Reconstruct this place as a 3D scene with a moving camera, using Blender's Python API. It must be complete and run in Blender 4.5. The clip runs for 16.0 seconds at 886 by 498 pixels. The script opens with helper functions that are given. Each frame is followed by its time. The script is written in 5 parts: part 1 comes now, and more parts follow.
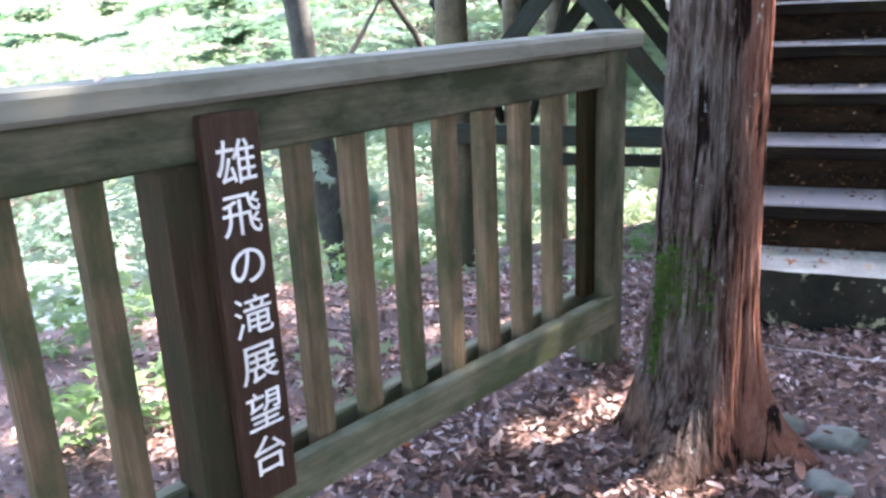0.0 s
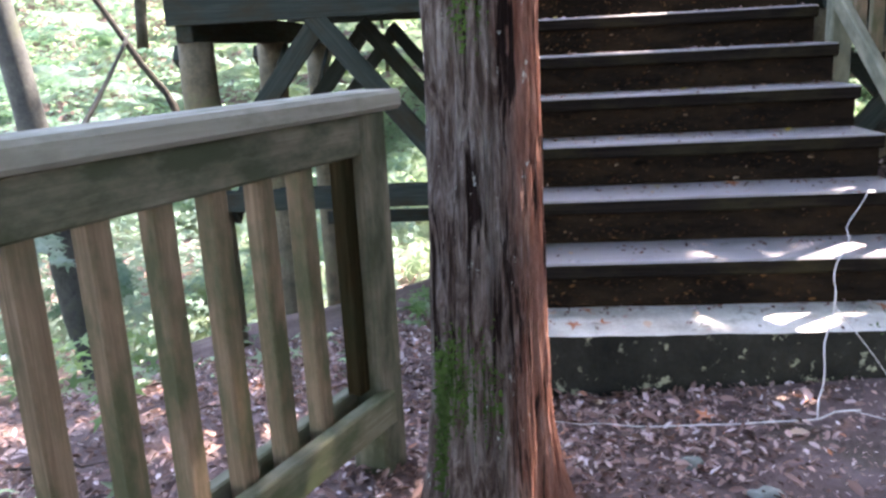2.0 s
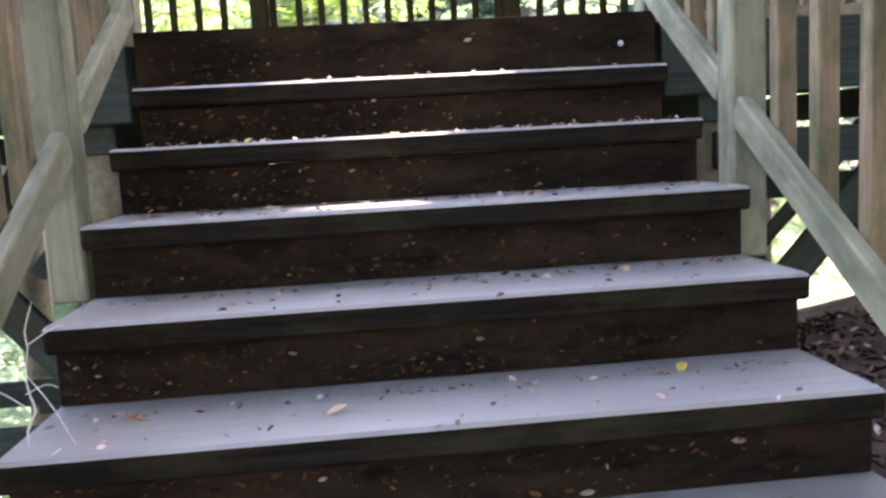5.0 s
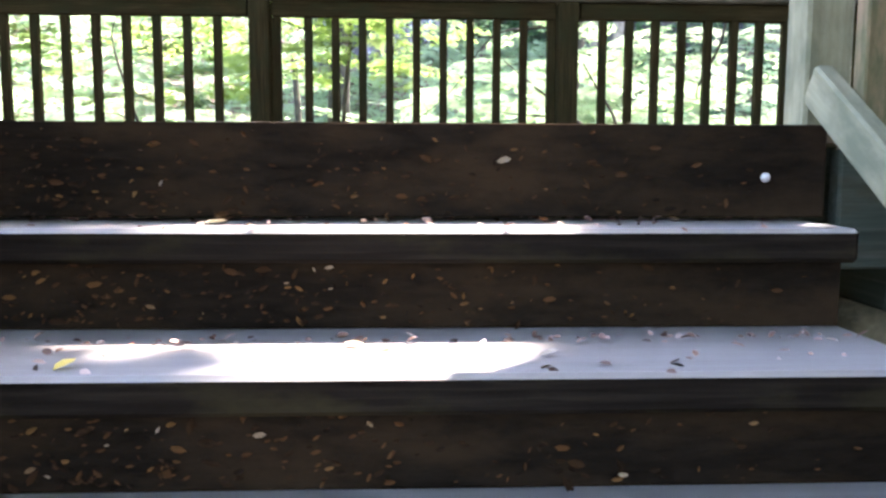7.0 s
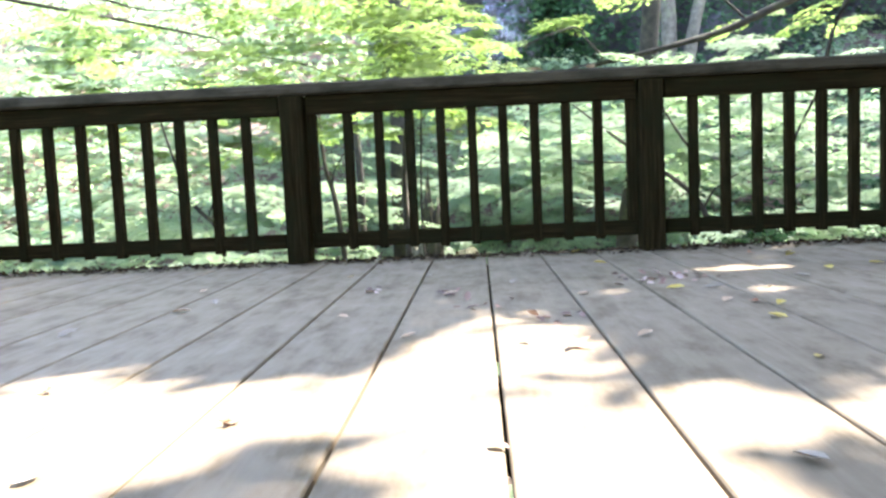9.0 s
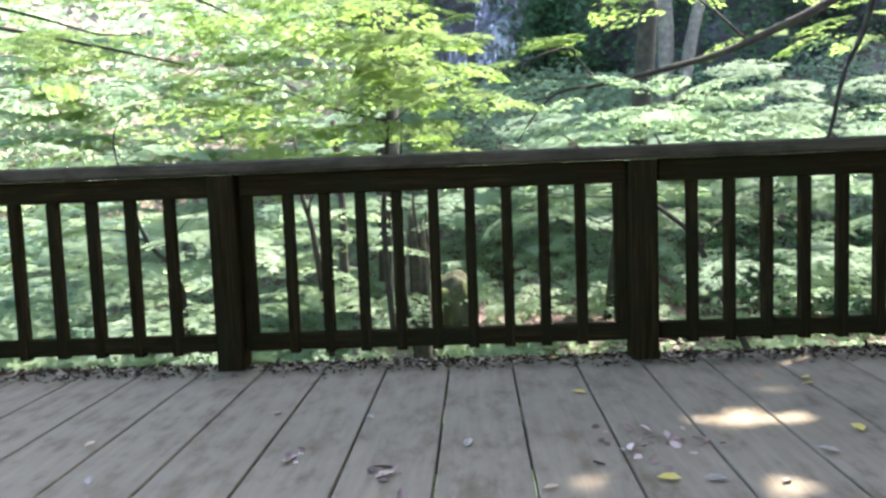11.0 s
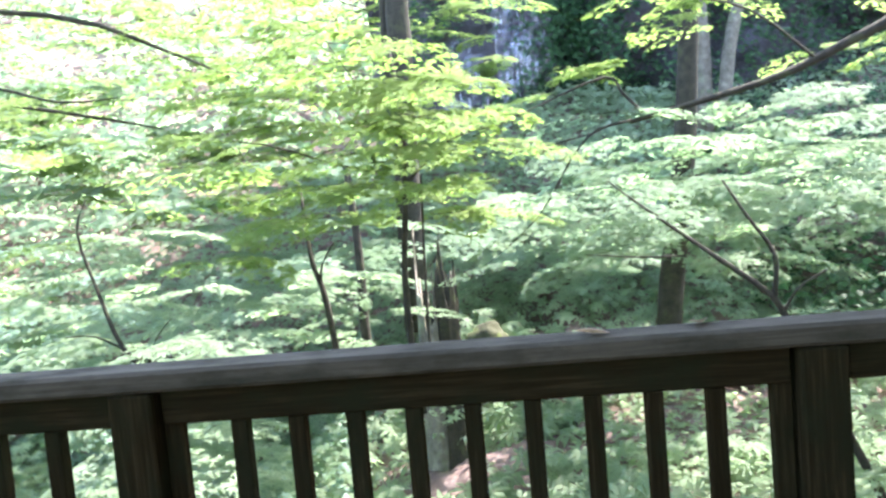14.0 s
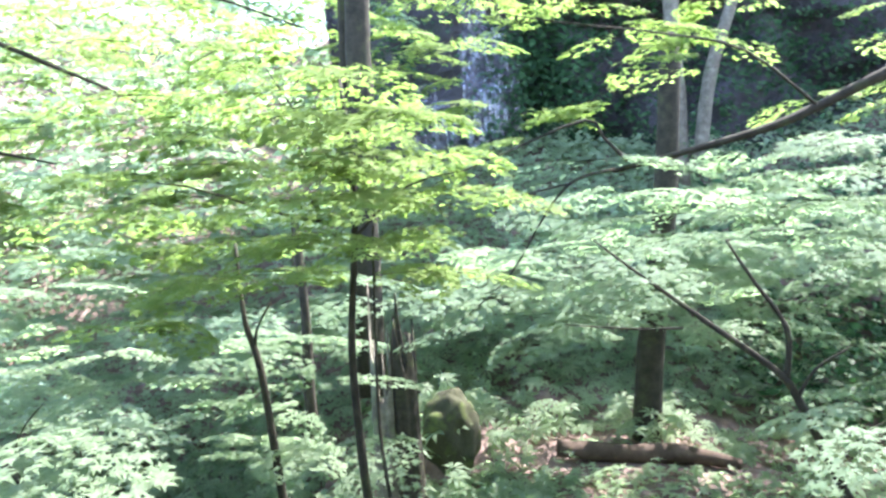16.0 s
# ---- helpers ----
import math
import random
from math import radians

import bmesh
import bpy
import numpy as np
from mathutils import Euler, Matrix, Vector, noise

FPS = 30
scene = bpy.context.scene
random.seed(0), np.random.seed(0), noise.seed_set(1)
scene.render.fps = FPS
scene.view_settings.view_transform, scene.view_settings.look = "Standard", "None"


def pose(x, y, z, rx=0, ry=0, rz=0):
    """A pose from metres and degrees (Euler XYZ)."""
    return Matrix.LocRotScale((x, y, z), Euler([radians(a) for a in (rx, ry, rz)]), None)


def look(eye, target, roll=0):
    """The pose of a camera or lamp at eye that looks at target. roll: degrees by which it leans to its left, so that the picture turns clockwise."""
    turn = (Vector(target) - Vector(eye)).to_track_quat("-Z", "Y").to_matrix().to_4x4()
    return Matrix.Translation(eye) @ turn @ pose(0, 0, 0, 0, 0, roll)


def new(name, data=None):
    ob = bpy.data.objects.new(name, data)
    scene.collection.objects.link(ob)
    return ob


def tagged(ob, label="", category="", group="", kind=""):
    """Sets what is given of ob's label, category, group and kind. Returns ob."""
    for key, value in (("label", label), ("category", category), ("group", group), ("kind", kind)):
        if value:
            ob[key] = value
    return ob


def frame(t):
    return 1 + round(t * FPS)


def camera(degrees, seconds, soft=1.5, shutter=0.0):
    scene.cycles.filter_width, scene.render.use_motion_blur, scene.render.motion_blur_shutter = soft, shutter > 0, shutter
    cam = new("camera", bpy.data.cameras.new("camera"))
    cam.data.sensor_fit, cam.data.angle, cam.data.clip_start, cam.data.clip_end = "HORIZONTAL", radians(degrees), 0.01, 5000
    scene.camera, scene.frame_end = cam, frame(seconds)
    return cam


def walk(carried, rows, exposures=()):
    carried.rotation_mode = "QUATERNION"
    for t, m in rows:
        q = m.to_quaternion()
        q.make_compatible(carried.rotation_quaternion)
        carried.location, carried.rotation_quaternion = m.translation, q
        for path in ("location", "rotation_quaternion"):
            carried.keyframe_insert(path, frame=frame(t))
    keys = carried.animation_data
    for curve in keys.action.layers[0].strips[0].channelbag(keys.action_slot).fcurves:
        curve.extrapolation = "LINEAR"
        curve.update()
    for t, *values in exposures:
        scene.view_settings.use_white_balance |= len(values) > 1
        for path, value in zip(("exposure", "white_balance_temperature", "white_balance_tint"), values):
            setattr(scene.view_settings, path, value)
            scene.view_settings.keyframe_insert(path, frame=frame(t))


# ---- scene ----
cam = camera(57.3, 16.0, soft=2.7, shutter=0.0)
PATH = [
    (0, (-0.802, -3.796, 1.335), (-1.498, -2.012, 0.757), -2.6),
    (0.5, (-0.801, -3.79, 1.332), (-1.513, -2.013, 0.752), -2.8),
    (1, (-0.807, -3.756, 1.332), (-1.52, -1.979, 0.753), -2.7),
    (1.5, (-0.816, -3.578, 1.34), (-1.369, -1.737, 0.788), -3.0),
    (2, (-0.825, -3.355, 1.337), (-1.012, -1.423, 0.856), -3.0),
    (2.5, (-0.745, -3.02, 1.357), (-0.664, -1.069, 0.926), -3.2),
    (3, (-0.659, -2.676, 1.356), (-0.509, -0.713, 1.006), -4.3),
    (3.5, (-0.546, -2.288, 1.378), (-0.376, -0.323, 1.049), -4.5),
    (4, (-0.377, -1.849, 1.405), (-0.201, 0.119, 1.098), -4.3),
    (6.5, (-0.079, 0.067, 1.545), (0.029, 2.052, 1.331), -0.5),
    (7, (0.001, 0.335, 1.815), (0.086, 2.321, 1.599), 0.2),
    (7.7, (0.059, 0.636, 2.032), (0.091, 2.627, 1.841), -1.0),
    (8.2, (-0.005, 0.871, 2.134), (-0.029, 2.865, 1.971), -1.8),
    (10.3, (0.267, 1.71, 2.728), (0.13, 3.695, 2.531), -3.1),
    (10.5, (0.236, 1.798, 2.75), (0.142, 3.787, 2.558), -2.3),
    (11, (0.276, 1.964, 2.877), (0.192, 3.954, 2.693), -2.2),
    (11.5, (0.308, 2.15, 3.007), (0.233, 4.141, 2.832), -2.1),
    (12, (0.255, 2.41, 3.079), (0.22, 4.404, 2.924), -1.8),
    (12.5, (0.271, 2.673, 3.208), (0.251, 4.668, 3.064), -2.1),
    (13, (0.235, 2.972, 3.268), (0.218, 4.968, 3.138), -2.1),
    (13.5, (0.197, 3.268, 3.452), (0.15, 5.262, 3.309), -3.5),
    (14, (0.193, 3.613, 3.481), (0.046, 5.602, 3.328), -5.0),
    (14.5, (0.189, 3.94, 3.504), (-0.097, 5.915, 3.372), -6.1),
    (15, (0.162, 4.406, 3.505), (-0.089, 6.387, 3.392), -5.7),
    (15.5, (0.183, 4.732, 3.522), (0.041, 6.725, 3.433), -5.0),
    (16, (0.205, 5.071, 3.524), (0.152, 7.07, 3.485), -3.8),
]
walk(cam, [(t, look(eye, target, roll)) for t, eye, target, roll in PATH],
     exposures=((0.0, 4.35, 7000, 24), (2.0, 4.3, 7200, 26), (4.0, 4.5, 7800, 26), (6.5, 4.8, 7500, 22), (8.2, 4.48, 7000, 16), (10.3, 3.5, 7000, 13), (13.0, 3.80, 6600, 13), (14.7, 3.92, 6700, 14), (16.0, 3.65, 6500, 12)))

# ---- daylight ----
SUN_TO = Vector((0.50, 0.42, 0.90)).normalized()
world = bpy.data.worlds.new("daylight")
scene.world = world
world.use_nodes = True
wn = world.node_tree.nodes
sky = wn.new("ShaderNodeTexSky")
sky.sky_type = "NISHITA"
sky.sun_disc = False
sky.sun_elevation = math.asin(SUN_TO.z)
sky.sun_rotation = math.atan2(SUN_TO.x, SUN_TO.y)
wn["Background"].inputs["Strength"].default_value = 0.15
world.node_tree.links.new(sky.outputs[0], wn["Background"].inputs["Color"])
sun_data = bpy.data.lights.new("sun", "SUN")
sun_data.energy, sun_data.angle, sun_data.color = 3.1, radians(0.55), (1.0, 0.98, 0.96)
sun = new("sun", sun_data)
sun.matrix_world = look(SUN_TO * 50, (0, 0, 0))

# ---- materials ----
def links(m, a, b):
    m.node_tree.links.new(a, b)


def base_material(name, rough=0.8, spec=0.3):
    m = bpy.data.materials.new(name)
    m.use_nodes = True
    p = m.node_tree.nodes["Principled BSDF"]
    p.inputs["Roughness"].default_value = rough
    p.inputs["Specular IOR Level"].default_value = spec
    return m, p


def coords(m, scale=(1, 1, 1), wobble=True, kind="Object"):
    """Object coordinates, stretched, shifted by a chance offset for each object."""
    n = m.node_tree.nodes
    tc, mp = n.new("ShaderNodeTexCoord"), n.new("ShaderNodeMapping")
    mp.inputs["Scale"].default_value = scale
    links(m, tc.outputs[kind], mp.inputs["Vector"])
    if wobble:
        oi, ml = n.new("ShaderNodeObjectInfo"), n.new("ShaderNodeMath")
        ml.operation = "MULTIPLY"
        ml.inputs[1].default_value = 37.0
        links(m, oi.outputs["Random"], ml.inputs[0])
        cx = n.new("ShaderNodeCombineXYZ")
        for i in range(3):
            links(m, ml.outputs[0], cx.inputs[i])
        links(m, cx.outputs[0], mp.inputs["Location"])
    return mp.outputs[0]


def noise_tex(m, vec, scale, detail=5.0, rough=0.6, distortion=0.0):
    t = m.node_tree.nodes.new("ShaderNodeTexNoise")
    t.inputs["Scale"].default_value, t.inputs["Detail"].default_value = scale, detail
    t.inputs["Roughness"].default_value, t.inputs["Distortion"].default_value = rough, distortion
    links(m, vec, t.inputs["Vector"])
    return t.outputs["Fac"]


def ramp(m, fac, stops):
    r = m.node_tree.nodes.new("ShaderNodeValToRGB")
    e = r.color_ramp.elements
    while len(e) < len(stops):
        e.new(0.5)
    for s, (pos, col) in zip(e, stops):
        s.position, s.color = pos, (*col, 1)
    links(m, fac, r.inputs[0])
    return r.outputs[0]


def mix(m, fac, a, b, mode="MIX"):
    x = m.node_tree.nodes.new("ShaderNodeMix")
    x.data_type, x.blend_type = "RGBA", mode
    for sock, v in ((x.inputs["Factor"], fac), (x.inputs["A"], a), (x.inputs["B"], b)):
        if isinstance(v, (int, float)):
            sock.default_value = v
        elif isinstance(v, tuple):
            sock.default_value = (*v, 1)
        else:
            links(m, v, sock)
    return x.outputs["Result"]


def bump(m, p, height, strength=0.4, dist=0.01):
    b = m.node_tree.nodes.new("ShaderNodeBump")
    b.inputs["Strength"].default_value, b.inputs["Distance"].default_value = strength, dist
    links(m, height, b.inputs["Height"])
    links(m, b.outputs[0], p.inputs["Normal"])


def wood(name, dark, mid, light, rough=0.75, stain=None, stain_at=0.6, spec=0.3, along=(1.3, 34, 34), flecks=0.3, uneven=0.2):
    m, p = base_material(name, rough, spec)
    v = coords(m, along)
    grain = noise_tex(m, v, 2.4, 6, 0.55, 0.5)
    col = ramp(m, grain, ((0.22, dark), (0.5, mid), (0.8, light)))
    blotch = noise_tex(m, coords(m, (2.5, 6, 6)), 1.6, 5, 0.65)
    if stain:
        f = ramp(m, blotch, ((stain_at - 0.12, (0, 0, 0)), (stain_at + 0.1, (1, 1, 1))))
        col = mix(m, f, col, stain)
    speck = noise_tex(m, coords(m, (9, 40, 40)), 4, 4)
    col = mix(m, ramp(m, speck, ((0.63, (0, 0, 0)), (0.73, (flecks,) * 3))), col, tuple(c * 0.45 for c in dark))
    links(m, col, p.inputs["Base Color"])
    links(m, ramp(m, blotch, ((0.3, (rough - uneven,) * 3), (0.7, (min(1, rough + 0.6 * uneven),) * 3))), p.inputs["Roughness"])
    bump(m, p, grain, 0.35, 0.004)
    return m


def rough_material(name, stops, scale, fine, rough=0.9, relief=0.02, strength=0.6, tint=None, tint_scale=1.2, tint_at=0.55, kind="Object", spec=0.2, tint_width=0.16, shift=True):
    m, p = base_material(name, rough, spec)
    v = coords(m, (1, 1, 1), shift, kind)
    a, b = noise_tex(m, v, scale, 6, 0.65), noise_tex(m, v, fine, 5, 0.7)
    col = ramp(m, a, stops)
    col = mix(m, 0.55, col, ramp(m, b, ((0.3, (0.45, 0.45, 0.45)), (0.7, (1, 1, 1)))), "MULTIPLY")
    if tint:
        t = noise_tex(m, v, tint_scale, 5, 0.7)
        col = mix(m, ramp(m, t, ((tint_at, (0, 0, 0)), (tint_at + tint_width, (1, 1, 1)))), col, tint)
    links(m, col, p.inputs["Base Color"])
    bump(m, p, b, strength, relief)
    return m


def leaf_material(name, stops, glow=0.45, rough=0.5, gloss=0.3, patch=None):
    """Thin leaves: each island has its own shade, and light comes through them."""
    m, p = base_material(name, rough, gloss)
    n = m.node_tree.nodes
    g = n.new("ShaderNodeNewGeometry")
    if patch:
        big = noise_tex(m, coords(m, (1, 1, 1), False), patch, 3, 0.6)
        shade = mix(m, 0.6, g.outputs["Random Per Island"], ramp(m, big, ((0.34, (0, 0, 0)), (0.66, (1, 1, 1)))))
    else:
        shade = g.outputs["Random Per Island"]
    col = ramp(m, shade, stops)
    links(m, col, p.inputs["Base Color"])
    t, mx = n.new("ShaderNodeBsdfTranslucent"), n.new("ShaderNodeMixShader")
    warm = mix(m, 1.0, col, (1.0, 1.0, 0.94), "MULTIPLY")
    bright = mix(m, 1.0, warm, (1.5, 1.6, 1.3), "MULTIPLY")
    links(m, bright, t.inputs["Color"])
    mx.inputs[0].default_value = glow
    links(m, p.outputs[0], mx.inputs[1])
    links(m, t.outputs[0], mx.inputs[2])
    links(m, mx.outputs[0], n["Material Output"].inputs["Surface"])
    return m


WOOD_FENCE = wood("weathered_fence_wood", (0.0651, 0.0577, 0.0355), (0.1073, 0.0977, 0.0651), (0.148, 0.1347, 0.0962), 0.85, (0.037, 0.0429, 0.0237), 0.5, 0.15)
WOOD_CAP = wood("grey_cap_wood", (0.150, 0.146, 0.112), (0.200, 0.196, 0.156), (0.25, 0.245, 0.20), 0.8, (0.115, 0.118, 0.086), 0.58, 0.03, (1.0, 20, 20), 0.12)
WOOD_BAL = wood("brown_baluster_wood", (0.078, 0.0515, 0.0289), (0.1404, 0.0975, 0.0585), (0.2028, 0.1443, 0.092), 0.8, (0.0546, 0.0577, 0.0281), 0.52, 0.15)
WOOD_RAIL = wood("green_tinged_rail_wood", (0.085, 0.082, 0.050), (0.125, 0.122, 0.080), (0.17, 0.165, 0.115), 0.85, (0.060, 0.072, 0.038), 0.5, 0.08)
WOOD_SIGNPOST = wood("dark_brown_post_wood", (0.022, 0.014, 0.008), (0.042, 0.027, 0.016), (0.075, 0.052, 0.032), 0.85, (0.03, 0.032, 0.018), 0.56, 0.1)
DEADWOOD = rough_material("brown_dead_wood", ((0.3, (0.03, 0.02, 0.014)), (0.6, (0.075, 0.05, 0.038)), (0.8, (0.12, 0.085, 0.07))), 4, 35, 0.9, 0.012, 0.6)
GREY_BARK = rough_material("grey_smooth_bark", ((0.3, (0.035, 0.04, 0.038)), (0.6, (0.075, 0.078, 0.07)), (0.8, (0.11, 0.11, 0.1))), 5, 40, 0.9, 0.01, 0.5, tint=(0.05, 0.06, 0.035), tint_scale=2.5)
WOOD_STAIRRAIL = wood("pale_green_rail_wood", (0.1232, 0.1173, 0.0748), (0.1513, 0.1445, 0.0952), (0.1827, 0.1751, 0.1232), 0.75, (0.0833, 0.0892, 0.0578), 0.54, 0.15)
# Paler, weathered copy of the rail wood; the caps' sun glare is in the colour.
WOOD_PALECAP = wood("sunlit_pale_cap_wood", (0.26, 0.255, 0.225), (0.33, 0.325, 0.29), (0.40, 0.395, 0.36), 0.6, (0.19, 0.195, 0.16), 0.6, 0.3)
# Dark green copy of the rail wood; a backlit post's shade is in the colour.
WOOD_POST_SHADED = wood("shade_dark_post_wood", (0.0275, 0.03, 0.02), (0.0425, 0.045, 0.031), (0.06, 0.06, 0.044), 0.85, (0.0175, 0.025, 0.014), 0.5, 0.1)
WOOD_DECK = wood("worn_deck_plank", (0.136, 0.106, 0.070), (0.160, 0.127, 0.087), (0.184, 0.148, 0.104), 0.68, (0.098, 0.076, 0.046), 0.62, 0.10, (0.8, 16, 16), 0.06)
# Tread tops pale, tread fronts and risers near black: stair shading in the colour.
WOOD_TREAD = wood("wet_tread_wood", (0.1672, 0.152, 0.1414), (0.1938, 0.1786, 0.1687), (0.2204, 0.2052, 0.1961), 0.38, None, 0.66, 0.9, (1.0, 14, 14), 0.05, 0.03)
WOOD_NOSING = wood("shaded_tread_edge", (0.005, 0.004, 0.003), (0.010, 0.008, 0.007), (0.022, 0.018, 0.014), 0.95, (0.022, 0.019, 0.011), 0.58, 0.0)
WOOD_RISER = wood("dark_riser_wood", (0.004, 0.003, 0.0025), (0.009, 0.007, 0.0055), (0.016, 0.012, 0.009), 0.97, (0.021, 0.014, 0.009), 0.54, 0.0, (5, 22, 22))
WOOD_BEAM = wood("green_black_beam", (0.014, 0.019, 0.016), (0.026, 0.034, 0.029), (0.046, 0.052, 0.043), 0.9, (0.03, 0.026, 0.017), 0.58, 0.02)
# Far railing: unlit fronts as near-black wood, the lit cap as greyer wood.
WOOD_DARKCAP = wood("lit_grey_cap_wood", (0.036, 0.030, 0.021), (0.060, 0.051, 0.037), (0.090, 0.077, 0.058), 0.85, (0.028, 0.026, 0.018), 0.58, 0.05)
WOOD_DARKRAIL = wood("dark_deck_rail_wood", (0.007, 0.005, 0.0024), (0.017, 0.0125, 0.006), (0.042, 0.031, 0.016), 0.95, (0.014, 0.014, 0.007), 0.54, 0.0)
WOOD_SIGN = wood("sign_board_wood", (0.022, 0.011, 0.007), (0.042, 0.022, 0.014), (0.065, 0.037, 0.025), 0.65, (0.032, 0.02, 0.013), 0.6, 0.2)
LOG = rough_material("log_bark", ((0.3, (0.06, 0.055, 0.035)), (0.6, (0.14, 0.12, 0.075)), (0.8, (0.2, 0.18, 0.12))), 5, 40, tint=(0.07, 0.09, 0.04), tint_scale=2.5)
SIGN_PAINT, _p = base_material("white_sign_paint", 0.6)
_p.inputs["Base Color"].default_value = (0.82, 0.81, 0.79, 1)
NAIL, _p = base_material("grey_nail_head", 0.5, 0.5)
_p.inputs["Base Color"].default_value, _p.inputs["Metallic"].default_value = (0.5, 0.5, 0.52, 1), 0.6
SOIL = rough_material("forest_soil", ((0.25, (0.07, 0.045, 0.039)), (0.5, (0.165, 0.112, 0.100)), (0.75, (0.28, 0.205, 0.19))), 2.2, 38, 0.95, 0.03, 0.9,
                      tint=(0.05, 0.065, 0.03), tint_scale=0.35, tint_at=0.6, shift=False)
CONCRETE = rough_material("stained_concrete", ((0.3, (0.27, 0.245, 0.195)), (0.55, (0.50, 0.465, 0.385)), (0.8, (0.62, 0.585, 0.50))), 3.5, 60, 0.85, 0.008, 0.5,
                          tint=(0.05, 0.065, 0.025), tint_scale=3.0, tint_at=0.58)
CONCRETE_SIDE = rough_material("dark_side_concrete", ((0.3, (0.010, 0.010, 0.007)), (0.55, (0.022, 0.021, 0.015)), (0.8, (0.05, 0.048, 0.036))), 5, 50, 0.9, 0.01, 0.6,
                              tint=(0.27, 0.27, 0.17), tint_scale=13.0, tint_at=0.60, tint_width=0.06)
STONE = rough_material("path_stone", ((0.3, (0.11, 0.12, 0.10)), (0.6, (0.22, 0.23, 0.20)), (0.8, (0.30, 0.31, 0.28))), 4, 45, 0.85, 0.01, 0.6, tint=(0.08, 0.10, 0.06), tint_scale=5)
MOSSY = rough_material("mossy_rock", ((0.3, (0.03, 0.03, 0.02)), (0.6, (0.06, 0.06, 0.035)), (0.8, (0.10, 0.095, 0.055))), 3, 30, 0.95, 0.03, 0.8, tint=(0.09, 0.12, 0.03), tint_scale=1.6, tint_at=0.5)
CLIFF = rough_material("wet_cliff_rock", ((0.3, (0.007, 0.006, 0.008)), (0.55, (0.030, 0.026, 0.036)), (0.8, (0.11, 0.10, 0.145))), 0.8, 7, 0.55, 0.12, 0.9,
                       tint=(0.012, 0.022, 0.010), tint_scale=0.45, tint_at=0.55, spec=0.5)
BRANCH = rough_material("dark_branch_bark", ((0.3, (0.018, 0.016, 0.012)), (0.6, (0.042, 0.037, 0.027)), (0.8, (0.055, 0.048, 0.036))), 6, 50, 0.9, 0.01, 0.5, tint=(0.042, 0.052, 0.02), tint_scale=3)
PALE_BARK = rough_material("pale_bark", ((0.3, (0.07, 0.062, 0.05)), (0.6, (0.16, 0.145, 0.12)), (0.8, (0.28, 0.26, 0.22))), 5, 40, 0.9, 0.012, 0.6, tint=(0.12, 0.14, 0.08), tint_scale=2)
TWIG, _p = base_material("pale_dry_twig", 0.8)
_p.inputs["Base Color"].default_value = (0.50, 0.46, 0.42, 1)
MOSS = rough_material("bright_moss", ((0.3, (0.03, 0.06, 0.012)), (0.6, (0.07, 0.13, 0.025)), (0.8, (0.11, 0.19, 0.04))), 12, 90, 1.0, 0.02, 1.0)


def cedar_bark():
    """Grey shredding plates between dark red-brown fissures, with rust-red bare strips and pale lichen."""
    m, p = base_material("cedar_bark", 0.92, 0.12)
    v = coords(m, (13, 13, 1.5), False)
    strip = noise_tex(m, v, 1.6, 9, 0.66, 1.0)
    plate = noise_tex(m, coords(m, (17, 17, 3.4), False), 1.3, 7, 0.7, 1.4)
    fine = noise_tex(m, coords(m, (60, 60, 14), False), 2.0, 5, 0.75, 0.4)
    col = ramp(m, plate, ((0.32, (0.018, 0.010, 0.008)), (0.42, (0.062, 0.042, 0.033)), (0.52, (0.126, 0.102, 0.088)), (0.68, (0.25, 0.225, 0.20))))
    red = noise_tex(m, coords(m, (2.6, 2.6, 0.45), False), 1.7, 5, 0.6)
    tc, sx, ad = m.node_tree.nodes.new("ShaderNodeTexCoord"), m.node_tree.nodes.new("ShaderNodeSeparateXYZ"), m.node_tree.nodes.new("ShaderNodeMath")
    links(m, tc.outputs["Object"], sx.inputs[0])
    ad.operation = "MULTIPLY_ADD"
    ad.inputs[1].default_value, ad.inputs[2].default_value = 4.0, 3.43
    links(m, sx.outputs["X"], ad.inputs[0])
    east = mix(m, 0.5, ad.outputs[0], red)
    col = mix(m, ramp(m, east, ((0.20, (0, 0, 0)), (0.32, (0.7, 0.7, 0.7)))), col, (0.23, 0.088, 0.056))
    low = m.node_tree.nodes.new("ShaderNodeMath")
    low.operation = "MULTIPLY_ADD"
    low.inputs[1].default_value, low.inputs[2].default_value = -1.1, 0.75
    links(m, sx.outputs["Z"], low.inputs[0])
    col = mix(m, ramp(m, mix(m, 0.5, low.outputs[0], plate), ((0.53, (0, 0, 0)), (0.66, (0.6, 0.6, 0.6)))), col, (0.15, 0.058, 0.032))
    col = mix(m, 0.6, col, ramp(m, fine, ((0.34, (0.34, 0.30, 0.28)), (0.60, (1, 1, 1)))), "MULTIPLY")
    crack = ramp(m, strip, ((0.405, (1, 1, 1)), (0.455, (0, 0, 0))))
    col = mix(m, crack, col, (0.010, 0.005, 0.004))
    lichen = noise_tex(m, coords(m, (1, 1, 0.6), False), 24.0, 6, 0.7)
    col = mix(m, ramp(m, lichen, ((0.645, (0, 0, 0)), (0.675, (0.9, 0.9, 0.9)))), col, (0.44, 0.48, 0.43))
    links(m, col, p.inputs["Base Color"])
    bump(m, p, mix(m, 0.6, strip, plate), 1.0, 0.035)
    return m


